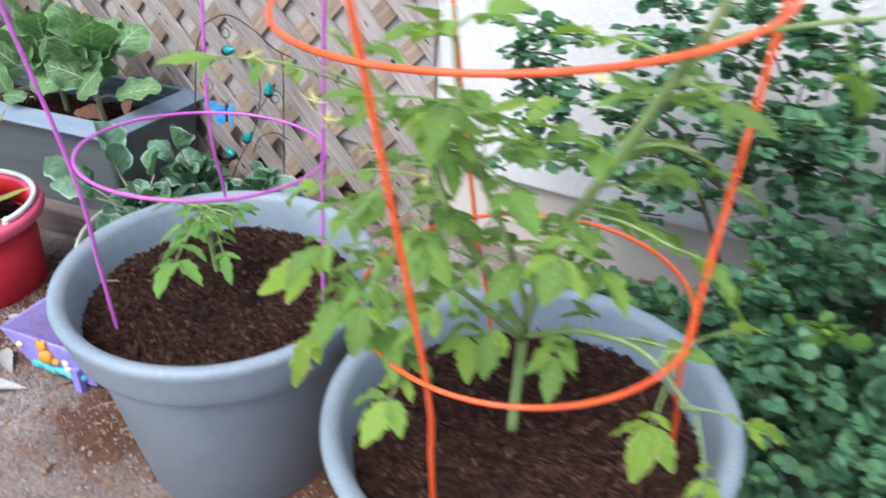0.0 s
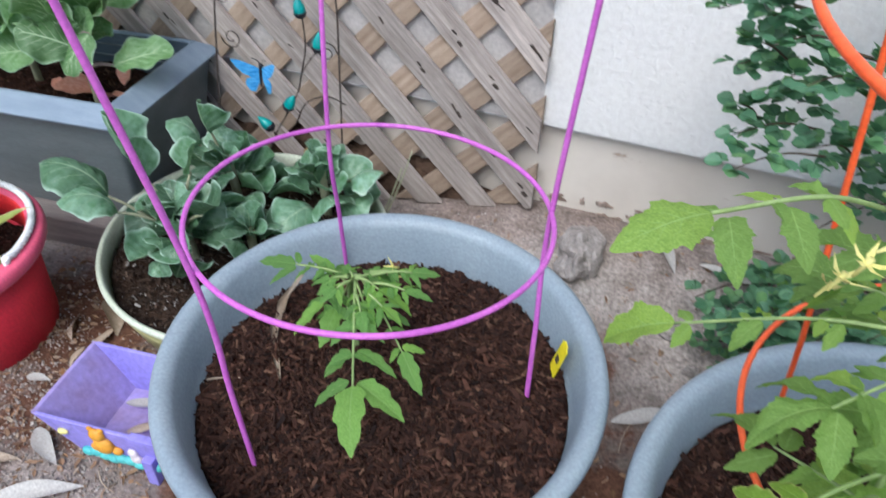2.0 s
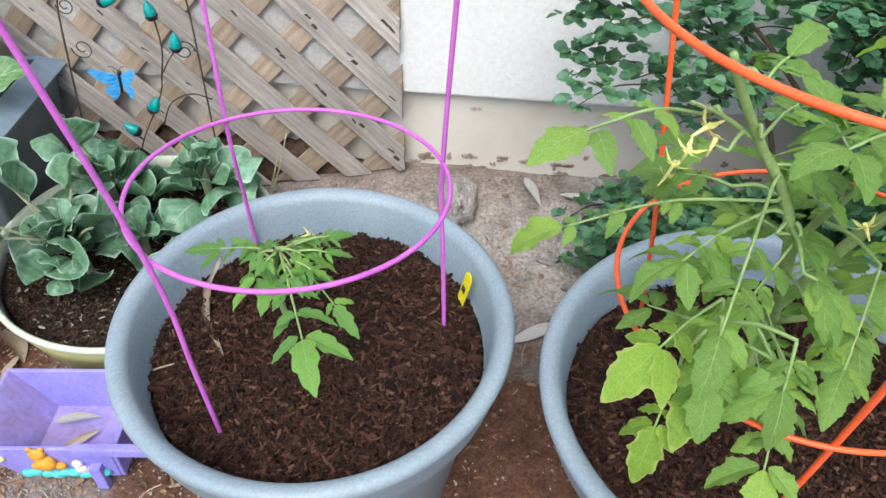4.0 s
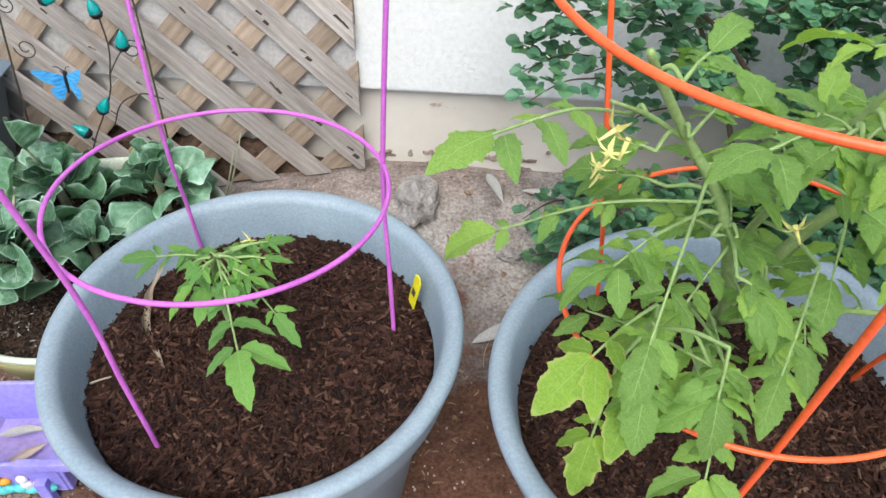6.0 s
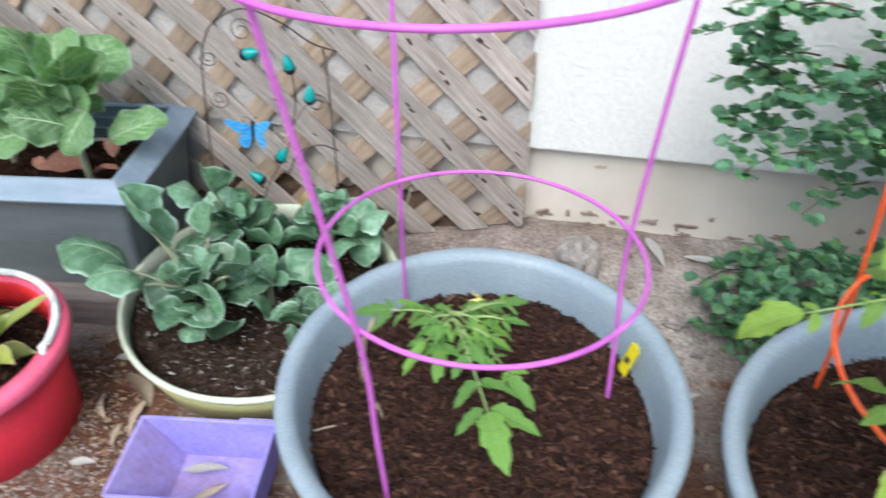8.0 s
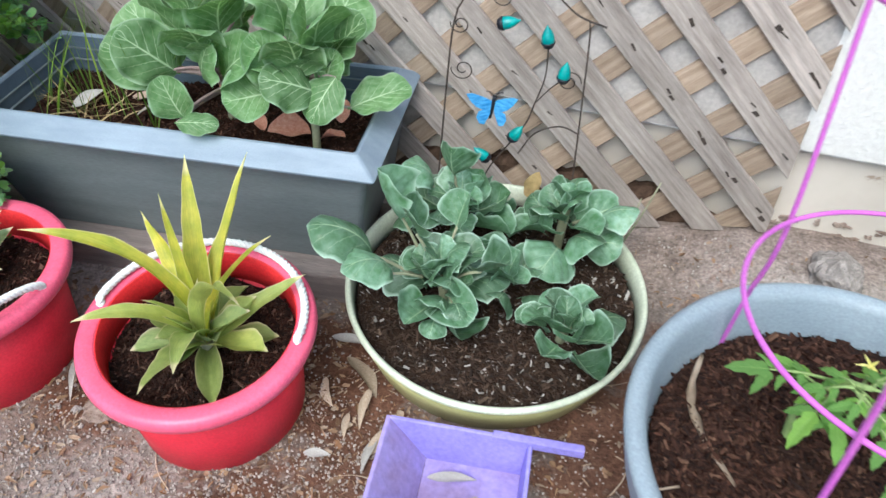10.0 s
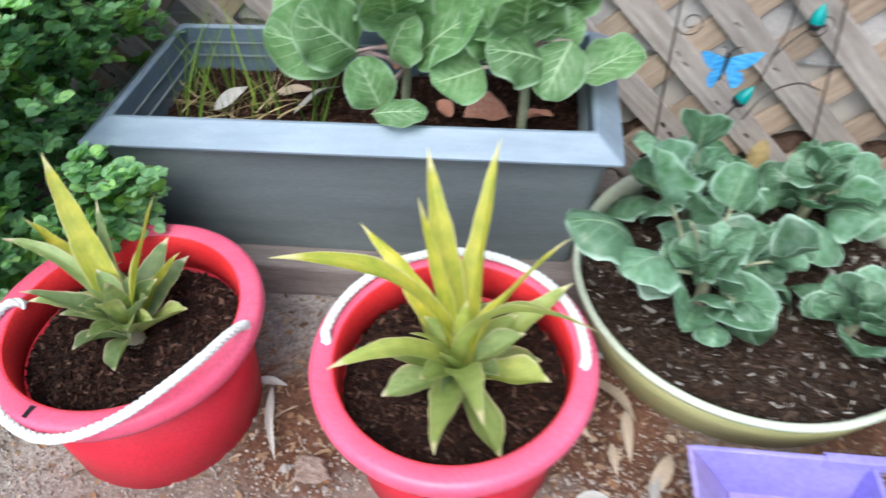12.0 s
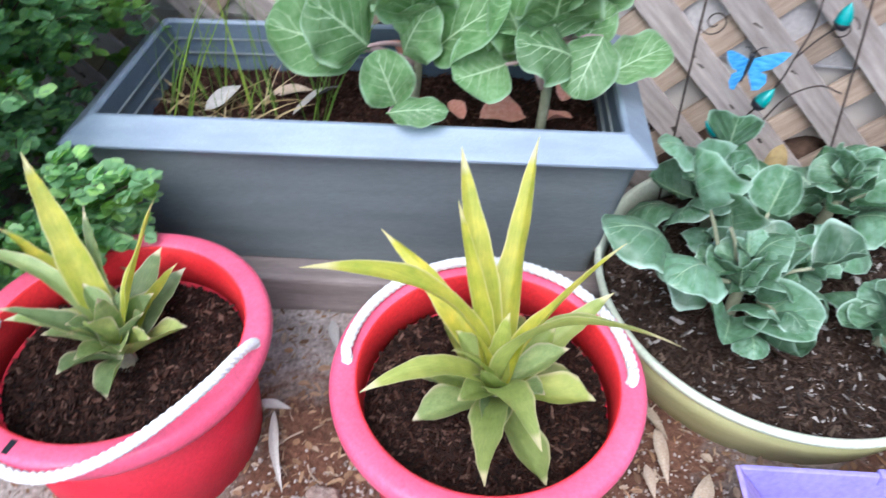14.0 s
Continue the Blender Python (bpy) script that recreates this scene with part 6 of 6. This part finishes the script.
def garden_stake():
    t = thing("garden_stake", (-0.47, -0.02, 0.07), "wire garden ornament with a blue butterfly and teal drops", "garden ornament")
    for pts in ([(-0.590, -0.062, 0.06), (-0.586, -0.045, 0.20), (-0.578, -0.01, 0.40), (-0.570, 0.0, 0.455)], [(-0.352, -0.045, 0.06), (-0.356, -0.02, 0.22), (-0.362, 0.012, 0.40), (-0.366, 0.018, 0.445)]):
        part("upright", tube(smooth_path(pts, 8), 0.0017, segs=6), "wire", t)
    part("arch", tube(smooth_path([(-0.570, 0.0, 0.455), (-0.545, 0.002, 0.492), (-0.49, 0.008, 0.515), (-0.43, 0.012, 0.49), (-0.385, 0.016, 0.455), (-0.340, 0.016, 0.44)], 8), 0.0016, segs=6), "wire", t)
    part("centre_wire", tube(smooth_path([(-0.425, 0.010, 0.41), (-0.424, 0.008, 0.35), (-0.436, 0.006, 0.30), (-0.45, 0.004, 0.255), (-0.50, 0.0, 0.17), (-0.52, -0.01, 0.12)], 8), 0.0014, segs=6), "wire", t)
    part("branch_wire", tube(smooth_path([(-0.436, 0.006, 0.30), (-0.415, 0.004, 0.33), (-0.396, 0.0, 0.352)], 6), 0.0012, segs=6), "wire", t)
    part("low_arch", tube(smooth_path([(-0.455, 0.0, 0.20), (-0.43, 0.0, 0.245), (-0.39, 0.004, 0.262), (-0.355, 0.006, 0.25)], 8), 0.0014, segs=6), "wire", t)

    def curl(c, r, turns, a0, y):
        return [(c[0] + r * (1 - 0.75 * i / 30) * math.cos(a0 + turns * 6.283 * i / 30), y, c[1] + r * (1 - 0.75 * i / 30) * math.sin(a0 + turns * 6.283 * i / 30)) for i in range(31)]
    for c, r, a0, y in (((-0.558, 0.355), 0.020, 3.1, -0.004), ((-0.500, 0.478), 0.022, 0.4, 0.006), ((-0.385, 0.345), 0.020, 0.0, 0.008), ((-0.565, 0.43), 0.016, 3.0, 0.0)):
        part("curl", tube(curl(c, r, 1.4, a0, y), 0.0011, segs=5), "wire", t)
    # teal drops, each with a darker cup
    for (x, y, z), ax in (((-0.491, 0.000, 0.440), (0.9, 0, 0.25)), ((-0.427, 0.006, 0.419), (-0.15, 0, 1)), ((-0.394, -0.002, 0.365), (0.1, 0, 1)), ((-0.462, -0.002, 0.241), (0.5, 0, 0.8)), ((-0.518, 0.000, 0.188), (-0.7, 0, 0.6))):
        q = Vector(ax).to_track_quat("Z", "Y").to_matrix().to_4x4()
        bm = lathe([(0.001, -0.016), (0.007, -0.014), (0.0105, -0.006), (0.0100, 0.002), (0.0065, 0.011), (0.002, 0.018), (0.0004, 0.021)], 14)
        bmesh.ops.transform(bm, matrix=Matrix.Translation((x, y, z)) @ q, verts=bm.verts)
        drop = part("drop", bm, "teal", t, "teal enamelled drop")
        bm = lathe([(0.001, -0.018), (0.008, -0.0155), (0.0115, -0.008), (0.0108, -0.0065), (0.001, -0.012)], 14)
        bmesh.ops.transform(bm, matrix=Matrix.Translation((x, y, z)) @ q, verts=bm.verts)
        part("cup", bm, "black", drop, "dark cup")
    # the butterfly
    bx, by, bz = -0.503, -0.016, 0.298
    body = part("butterfly_body", tube(smooth_path([(bx + 0.002, by, bz + 0.020), (bx, by - 0.002, bz + 0.004), (bx - 0.004, by, bz - 0.022)], 6), 0.0040, 0.0024, segs=8), "black", t, "black butterfly body")
    for s in (-1, 1):
        part("antenna", tube([(bx + 0.002, by, bz + 0.020), (bx + 0.002 + s * 0.007, by - 0.004, bz + 0.030), (bx + 0.002 + s * 0.014, by - 0.006, bz + 0.032)], 0.0008, segs=5), "black", body)
        for nm, shape in (("forewing", ((0.003, 0.012), (0.020, 0.022), (0.044, 0.033), (0.055, 0.034), (0.047, 0.020), (0.034, 0.006), (0.020, -0.002), (0.003, 0.000))), ("hindwing", ((0.003, 0.000), (0.018, -0.002), (0.030, -0.004), (0.033, -0.014), (0.026, -0.027), (0.016, -0.031), (0.007, -0.016), (0.003, -0.008)))):
            bm = bmesh.new()
            f = [bm.verts.new((bx + s * u * 0.76, by - u * 0.45 - 0.001, bz + w)) for u, w in shape]
            b = [bm.verts.new((bx + s * u * 0.76, by - u * 0.45 + 0.0006, bz + w)) for u, w in shape]
            bm.faces.new(f)
            bm.faces.new(b[::-1])
            for i in range(len(f)):
                bm.faces.new((f[i], b[i], b[(i + 1) % len(f)], f[(i + 1) % len(f)]))
            bmesh.ops.recalc_face_normals(bm, faces=bm.faces)
            part(nm, bm, "blue", t, "bright blue enamelled wing", smooth=False)


garden_stake()

# ---- small things in the pots ----


def plant_tag():
    bm = bmesh.new()
    box(bm, (-0.008, -0.0006, -0.035), (0.008, 0.0006, 0.022))
    bmesh.ops.bevel(bm, geom=[e for e in bm.edges if abs(e.verts[0].co.y - e.verts[1].co.y) > 0.0005], offset=0.004, segments=3, affect="EDGES")
    m = Matrix.Translation((0.1035, -0.556, 0.318)) @ Euler((radians(-9), radians(10), radians(-68))).to_matrix().to_4x4()
    bmesh.ops.transform(bm, matrix=m, verts=bm.verts)
    tag = tagged(part("plant_tag", bm, "yellow", smooth=False), "yellow plastic plant tag against the inside of the pot", "plant tag")
    bm = bmesh.new()
    box(bm, (-0.005, -0.0012, -0.012), (0.003, -0.0008, -0.002))
    bmesh.ops.transform(bm, matrix=m, verts=bm.verts)
    WORLD[tag.name] = Matrix.Identity(4)
    part("printed_mark", bm, "knot", tag, "dark printed patch", smooth=False)


plant_tag()


def dry_leaf(a, b, mat, w, label, roll=0.2):
    a, b = Vector(a), Vector(b)
    t = thing("dry_leaf", a, label, "dry leaf", "fallen leaves")
    place("leaf_blade", GUM[mat], None, t, m=aim(a, b, roll, w))


def on_ground(x, y, dz=0.004):
    return (x, y, ground_z(x, y) + dz)


def litter_leaf(ax, ay, bx, by, mat="greyleaf", w=1.0, label="long dry grey gum leaf lying on the earth", roll=0.2):
    dry_leaf(on_ground(ax, ay), on_ground(bx, by), mat, w, label, roll)


def curled_leaf(pts, w, mat, label):
    """A narrow dry leaf that curves along the points, rolled inwards along its length."""
    t = thing("dry_leaf", pts[0], label, "dry leaf", "fallen leaves")
    way = smooth_path(pts, 8)
    bm = bmesh.new()
    rows = []
    for i, p in enumerate(way):
        f = i / (len(way) - 1)
        d = (way[min(i + 1, len(way) - 1)] - way[max(i - 1, 0)]).normalized()
        x = d.cross(Vector((0, 0, 1))).normalized()
        h = w * (0.12 + 0.88 * math.sin(math.pi * (0.06 + 0.9 * f)) ** 0.8) * (1 + 0.18 * math.sin(23 * f))
        rows.append([bm.verts.new(p + x * h * q + Vector((0, 0, h * 0.9 * abs(q) ** 1.5 + 0.0015 * math.sin(17 * f + 3 * q)))) for q in (-1, -0.5, 0, 0.5, 1)])
    for a, b in zip(rows, rows[1:]):
        for k in range(4):
            bm.faces.new((a[k], a[k + 1], b[k + 1], b[k]))
    bmesh.ops.solidify(bm, geom=bm.faces[:], thickness=0.0005)
    part("leaf_blade", bm, mat, t)


curled_leaf([(-0.203, -0.507, 0.320), (-0.213, -0.540, 0.304), (-0.212, -0.567, 0.296), (-0.203, -0.597, 0.294), (-0.174, -0.646, 0.291)], 0.0048, "beige", "curled dry beige leaf on the potting soil")
tagged(part("twig", tube(smooth_path([(-0.250, -0.663, 0.288), (-0.235, -0.659, 0.291), (-0.217, -0.652, 0.289)], 4), 0.0014, 0.0009, segs=6), "beige"), "short pale stick on the potting soil", "twig", "twigs")
litter_leaf(-1.105, -0.411, -1.069, -0.521, w=0.6)
litter_leaf(-1.131, -0.400, -1.085, -0.405, w=1.6)
litter_leaf(-0.624, -0.400, -0.622, -0.480, "beige", 1.1, "broad dry beige leaf lying on the earth")
litter_leaf(-1.060, -0.252, -1.040, -0.310, w=1.4)
litter_leaf(0.236, -0.010, 0.262, -0.090, w=1.3)
litter_leaf(0.190, -0.370, 0.292, -0.332, w=1.2, label="pale grey gum leaf between the two pots")
litter_leaf(-0.592, -0.485, -0.600, -0.550, w=1.2, label="pale grey leaf beside the toy wheelbarrow")
litter_leaf(-0.702, -0.395, -0.672, -0.450, "beige", 2.0, "curled brown leaf lying on the earth", 0.8)
litter_leaf(-0.677, -0.350, -0.612, -0.418, "beige", 2.2, "curled brown leaf lying on the earth", -0.6)
litter_leaf(-0.717, -0.312, -0.641, -0.318, w=1.3)
litter_leaf(-0.690, -0.535, -0.650, -0.530, w=2.0, label="small pale leaf lying on the earth")
litter_leaf(-0.612, -0.612, -0.545, -0.655, w=1.9, label="pale dry leaf in front of the toy wheelbarrow")
litter_leaf(-0.600, -0.735, -0.490, -0.672, w=1.3, label="long pale dry leaf in front of the toy wheelbarrow")
litter_leaf(-0.680, -0.690, -0.600, -0.660, "beige", 1.4, "dry beige leaf lying on the earth")
litter_leaf(-0.645, -0.455, -0.640, -0.500, "beige", 1.5, "small brown leaf lying on the earth")
litter_leaf(-0.60, -0.52, -0.57, -0.46, "beige", 1.8, "brown leaf behind the toy wheelbarrow")
litter_leaf(0.30, -0.06, 0.40, -0.10, w=0.9)
dry_leaf((-0.505, -0.545, 0.020), (-0.435, -0.535, 0.019), "greyleaf", 1.2, "grey dry leaf inside the toy wheelbarrow")
dry_leaf((-0.475, -0.590, 0.019), (-0.430, -0.560, 0.022), "beige", 1.2, "curled beige leaf inside the toy wheelbarrow", 0.7)
dry_leaf((-1.245, -0.085, 0.242), (-1.205, -0.040, 0.256), "greyleaf", 2.0, "pale dry leaf in the planter box", 0.5)
dry_leaf((-1.12, -0.09, 0.242), (-1.06, -0.03, 0.256), "greyleaf", 1.8, "pale dry leaf in the planter box", -0.4)
dry_leaf((-1.17, -0.02, 0.232), (-1.11, -0.01, 0.235), "beige", 1.8, "beige dry leaf in the planter box", 0.3)


def red_leaf(a, b, w):
    t = thing("withered_leaf", a, "withered pinkish red leaf lying on the planter soil", "withered leaf", "withered red leaves")
    place("leaf_blade", ROUND, None, t, m=aim(a, b, U(-0.4, 0.4), w))


red_leaf((-0.803, -0.082, 0.250), (-0.862, -0.122, 0.268), 0.95)
red_leaf((-0.782, -0.094, 0.246), (-0.738, -0.092, 0.254), 1.05)
red_leaf((-0.745, -0.050, 0.300), (-0.752, -0.072, 0.268), 1.0)
red_leaf((-0.798, -0.140, 0.243), (-0.800, -0.160, 0.247), 1.0)
red_leaf((-0.968, -0.055, 0.300), (-0.982, -0.065, 0.345), 0.8)
red_leaf((-0.885, -0.085, 0.243), (-0.905, -0.060, 0.255), 0.9)


def grass_tuft():
    t = thing("grass_tuft", (-1.23, -0.07, 0.232), "tuft of thin green grass with straw in the planter box", "grass")
    rr = random.Random(4)
    ru = rr.uniform
    for nm, mat, n, h in (("grass_mass", "grass", 46, (0.13, 0.30)), ("straw_mass", "straw", 60, (0.03, 0.09))):
        bm = bmesh.new()
        for k in range(n):
            c = Vector((rr.choice((-1.285, -1.245, -1.20, -1.165)) + ru(-0.022, 0.022), ru(-0.115, -0.02), 0.232))
            if nm == "grass_mass" and rr.random() < 0.16:
                c.x = -1.085 + ru(-0.012, 0.012)
            l = ru(*h)
            lean = Vector((ru(-0.35, 0.35), ru(-0.30, 0.25), 1)) if nm == "grass_mass" else Vector((ru(-1.2, 1.2), ru(-1.2, 0.8), 0.6))
            lean.normalize()
            w = ru(0.0011, 0.0022)
            side = lean.cross(Vector((ru(-1, 1), ru(-1, 1), 0.2))).normalized()
            prev = None
            for i in range(5):
                f = i / 4
                p = c + lean * l * f + Vector((lean.x, lean.y, -0.4)) * l * 0.35 * f * f
                a, b = bm.verts.new(p - side * w * (1.05 - f)), bm.verts.new(p + side * w * (1.05 - f))
                if prev:
                    bm.faces.new((prev[0], prev[1], b, a))
                prev = (a, b)
        tagged(part(nm, bm, mat, t), kind="stuff")


grass_tuft()

# ---- stones and loose ground cover ----


def rock(x, y, s, label, seed, mat="stone", name="stone"):
    bm = bmesh.new()
    bmesh.ops.create_icosphere(bm, subdivisions=4, radius=1)
    for v in bm.verts:
        v.co *= 1 + 0.06 * noise.noise(v.co * 11 + Vector((seed, 5, 0))) + 0.35 * noise.noise(v.co * 1.3 + Vector((seed, 0, 0))) + 0.16 * noise.noise(v.co * 3.4 + Vector((seed, 3, 0)))
        v.co = Vector((v.co.x * s[0] + x, v.co.y * s[1] + y, v.co.z * s[2] + ground_z(x, y) + s[2] * 0.35))
    tagged(part(name, bm, mat, smooth=False), label, "stone", "loose stones")


rock(0.097, -0.095, (0.040, 0.056, 0.040), "rough grey lump of concrete on the earth behind the pot", 1.0)
rock(0.265, -0.200, (0.020, 0.016, 0.010), "grey brown stone on the earth", 2.0)
rock(-1.018, -0.530, (0.022, 0.018, 0.009), "flat brownish stone beside the red tub", 3.0, "brownstone")
rock(-1.053, -0.530, (0.007, 0.006, 0.005), "small pale pebble on the earth", 4.0)
rock(0.300, -0.255, (0.012, 0.010, 0.008), "small grey stone on the earth", 5.0)
rock(-1.56, -0.55, (0.040, 0.028, 0.020), "flat grey stone under the shrub", 6.0)


SHRED = ([(-0.3, 0, 0), (0.2, -0.1, 0.03), (0.42, 0.5, 0.08), (0.1, 0.9, 0.02), (-0.35, 0.7, 0.06)], [(0, 1, 2, 3, 4)])
CURL = ([(-0.12, 0, 0), (0.12, 0, 0), (0.16, 0.35, 0.10), (-0.14, 0.35, 0.12), (0.12, 0.7, 0.12), (-0.12, 0.7, 0.10), (0.04, 1, 0.02)], [(0, 1, 2, 3), (3, 2, 4, 5), (5, 4, 6)])


def ground_cover():
    rr = random.Random(9)
    ru = rr.uniform
    mats = []
    for _ in range(40000):
        x, y = ru(-1.9, 0.9), ru(-1.15, 0.0)
        dense = 0.6 * sstep(-0.42, -0.62, y) * sstep(-0.5, -0.8, x) + 0.25 * sstep(-0.3, -0.6, y)
        if noise.noise((x * 2.3, y * 2.3, 7)) + dense < ru(-0.35, 0.55):
            continue
        if math.hypot(x - 0.17, y + 0.68) < 0.22 and rr.random() < 0.75:
            continue
        s = ru(0.0010, 0.0033) * (2.0 if rr.random() < 0.05 else 1)
        mats.append((rr.randrange(6), Matrix.Translation((x, y, ground_z(x, y) + s * 0.3)) @ Euler((ru(0, 6), ru(0, 6), ru(0, 6))).to_matrix().to_4x4() @ Matrix.Diagonal((s, s * ru(0.7, 1), s * ru(0.6, 0.9), 1))))
    for _ in range(17000):
        x, y = ru(-1.6, -0.45), ru(-0.95, -0.42)
        if rr.random() > sstep(-0.40, -0.58, y) * (0.65 + 0.5 * noise.noise((x * 4, y * 4, 2))):
            continue
        s = ru(0.0014, 0.0038)
        mats.append((rr.randrange(6), Matrix.Translation((x, y, ground_z(x, y) + s * 0.4)) @ Euler((ru(0, 6), ru(0, 6), ru(0, 6))).to_matrix().to_4x4() @ Matrix.Diagonal((s, s * ru(0.7, 1), s * ru(0.6, 0.9), 1))))
    g = scatter("gravel", PEBBLES, mats, "gravel")
    tagged(g, "fine grey and brown gravel strewn on the earth", "gravel", kind="stuff")
    mats = []
    for _ in range(16000):
        x, y = ru(-1.7, 0.6), ru(-1.0, 0.0)
        d = min(abs(x + 0.68) * 1.2 + abs(y + 0.42), abs(x + 0.72) + abs(y + 0.66), abs(x + 1.04) + abs(y + 0.4) * 0.8)
        if rr.random() > math.exp(-d * 3.0) + 0.14:
            continue
        s = ru(0.005, 0.019)
        mats.append((rr.randrange(3), Matrix.Translation((x, y, ground_z(x, y) + 0.002)) @ Euler((ru(-0.4, 0.4), ru(-0.4, 0.4), ru(0, 6.3))).to_matrix().to_4x4() @ Matrix.Diagonal((s * ru(0.12, 0.75), s, s * ru(0.5, 2.0), 1))))
    tagged(scatter("leaf_litter", [LEAFLET, SHRED, CURL], mats, "litter"), "crumbled dry leaves and twigs on the earth", "leaf litter", kind="stuff")
    for k in range(26):
        x, y, a, l = ru(-1.15, 0.35), ru(-0.72, -0.22), ru(0, 6.28), ru(0.03, 0.09)
        if math.hypot(x - POT_A[0], y - POT_A[1]) < 0.17 or math.hypot(x - POT_B[0], y - POT_B[1]) < 0.17:
            continue
        pts = [on_ground(x + l * f * math.cos(a + 0.4 * f), y + l * f * math.sin(a + 0.4 * f), 0.004) for f in (0, 0.33, 0.66, 1)]
        tagged(part("twig", tube(smooth_path(pts, 3), 0.0011, 0.0006, segs=5), "beige"), "thin dry twig on the earth", "twig", "twigs")


ground_cover()


def bowl_bits():
    t = thing("withered_leaf", (-0.425, -0.03, 0.10), "withered yellow-brown leaf standing among the cabbages", "withered leaf", "withered red leaves")
    bm = blade(oval_outline, 12, 4, cup=0.4, bend=0.5, wave=0.2, waves=2, vein_w=0.0, seed=90)
    bmesh.ops.transform(bm, matrix=aim((-0.425, -0.02, 0.12), (-0.413, -0.005, 0.170), 0.3, 0.8), verts=bm.verts)
    part("leaf_blade", bm, "straw", t)
    for a, b in (((-0.262, -0.080, 0.07), (-0.212, -0.055, 0.215)), ((-0.268, -0.090, 0.07), (-0.235, -0.045, 0.17)), ((-0.290, -0.120, 0.07), (-0.285, -0.100, 0.15))):
        tagged(part("dry_stalk", tube(smooth_path([a, Vector(a).lerp(Vector(b), 0.5) + Vector((0.004, 0, 0.004)), b], 5), 0.0020, 0.0012, segs=6), "cabstem"), "pale dry stalk standing in the bowl", "stalk", "stalks")


bowl_bits()
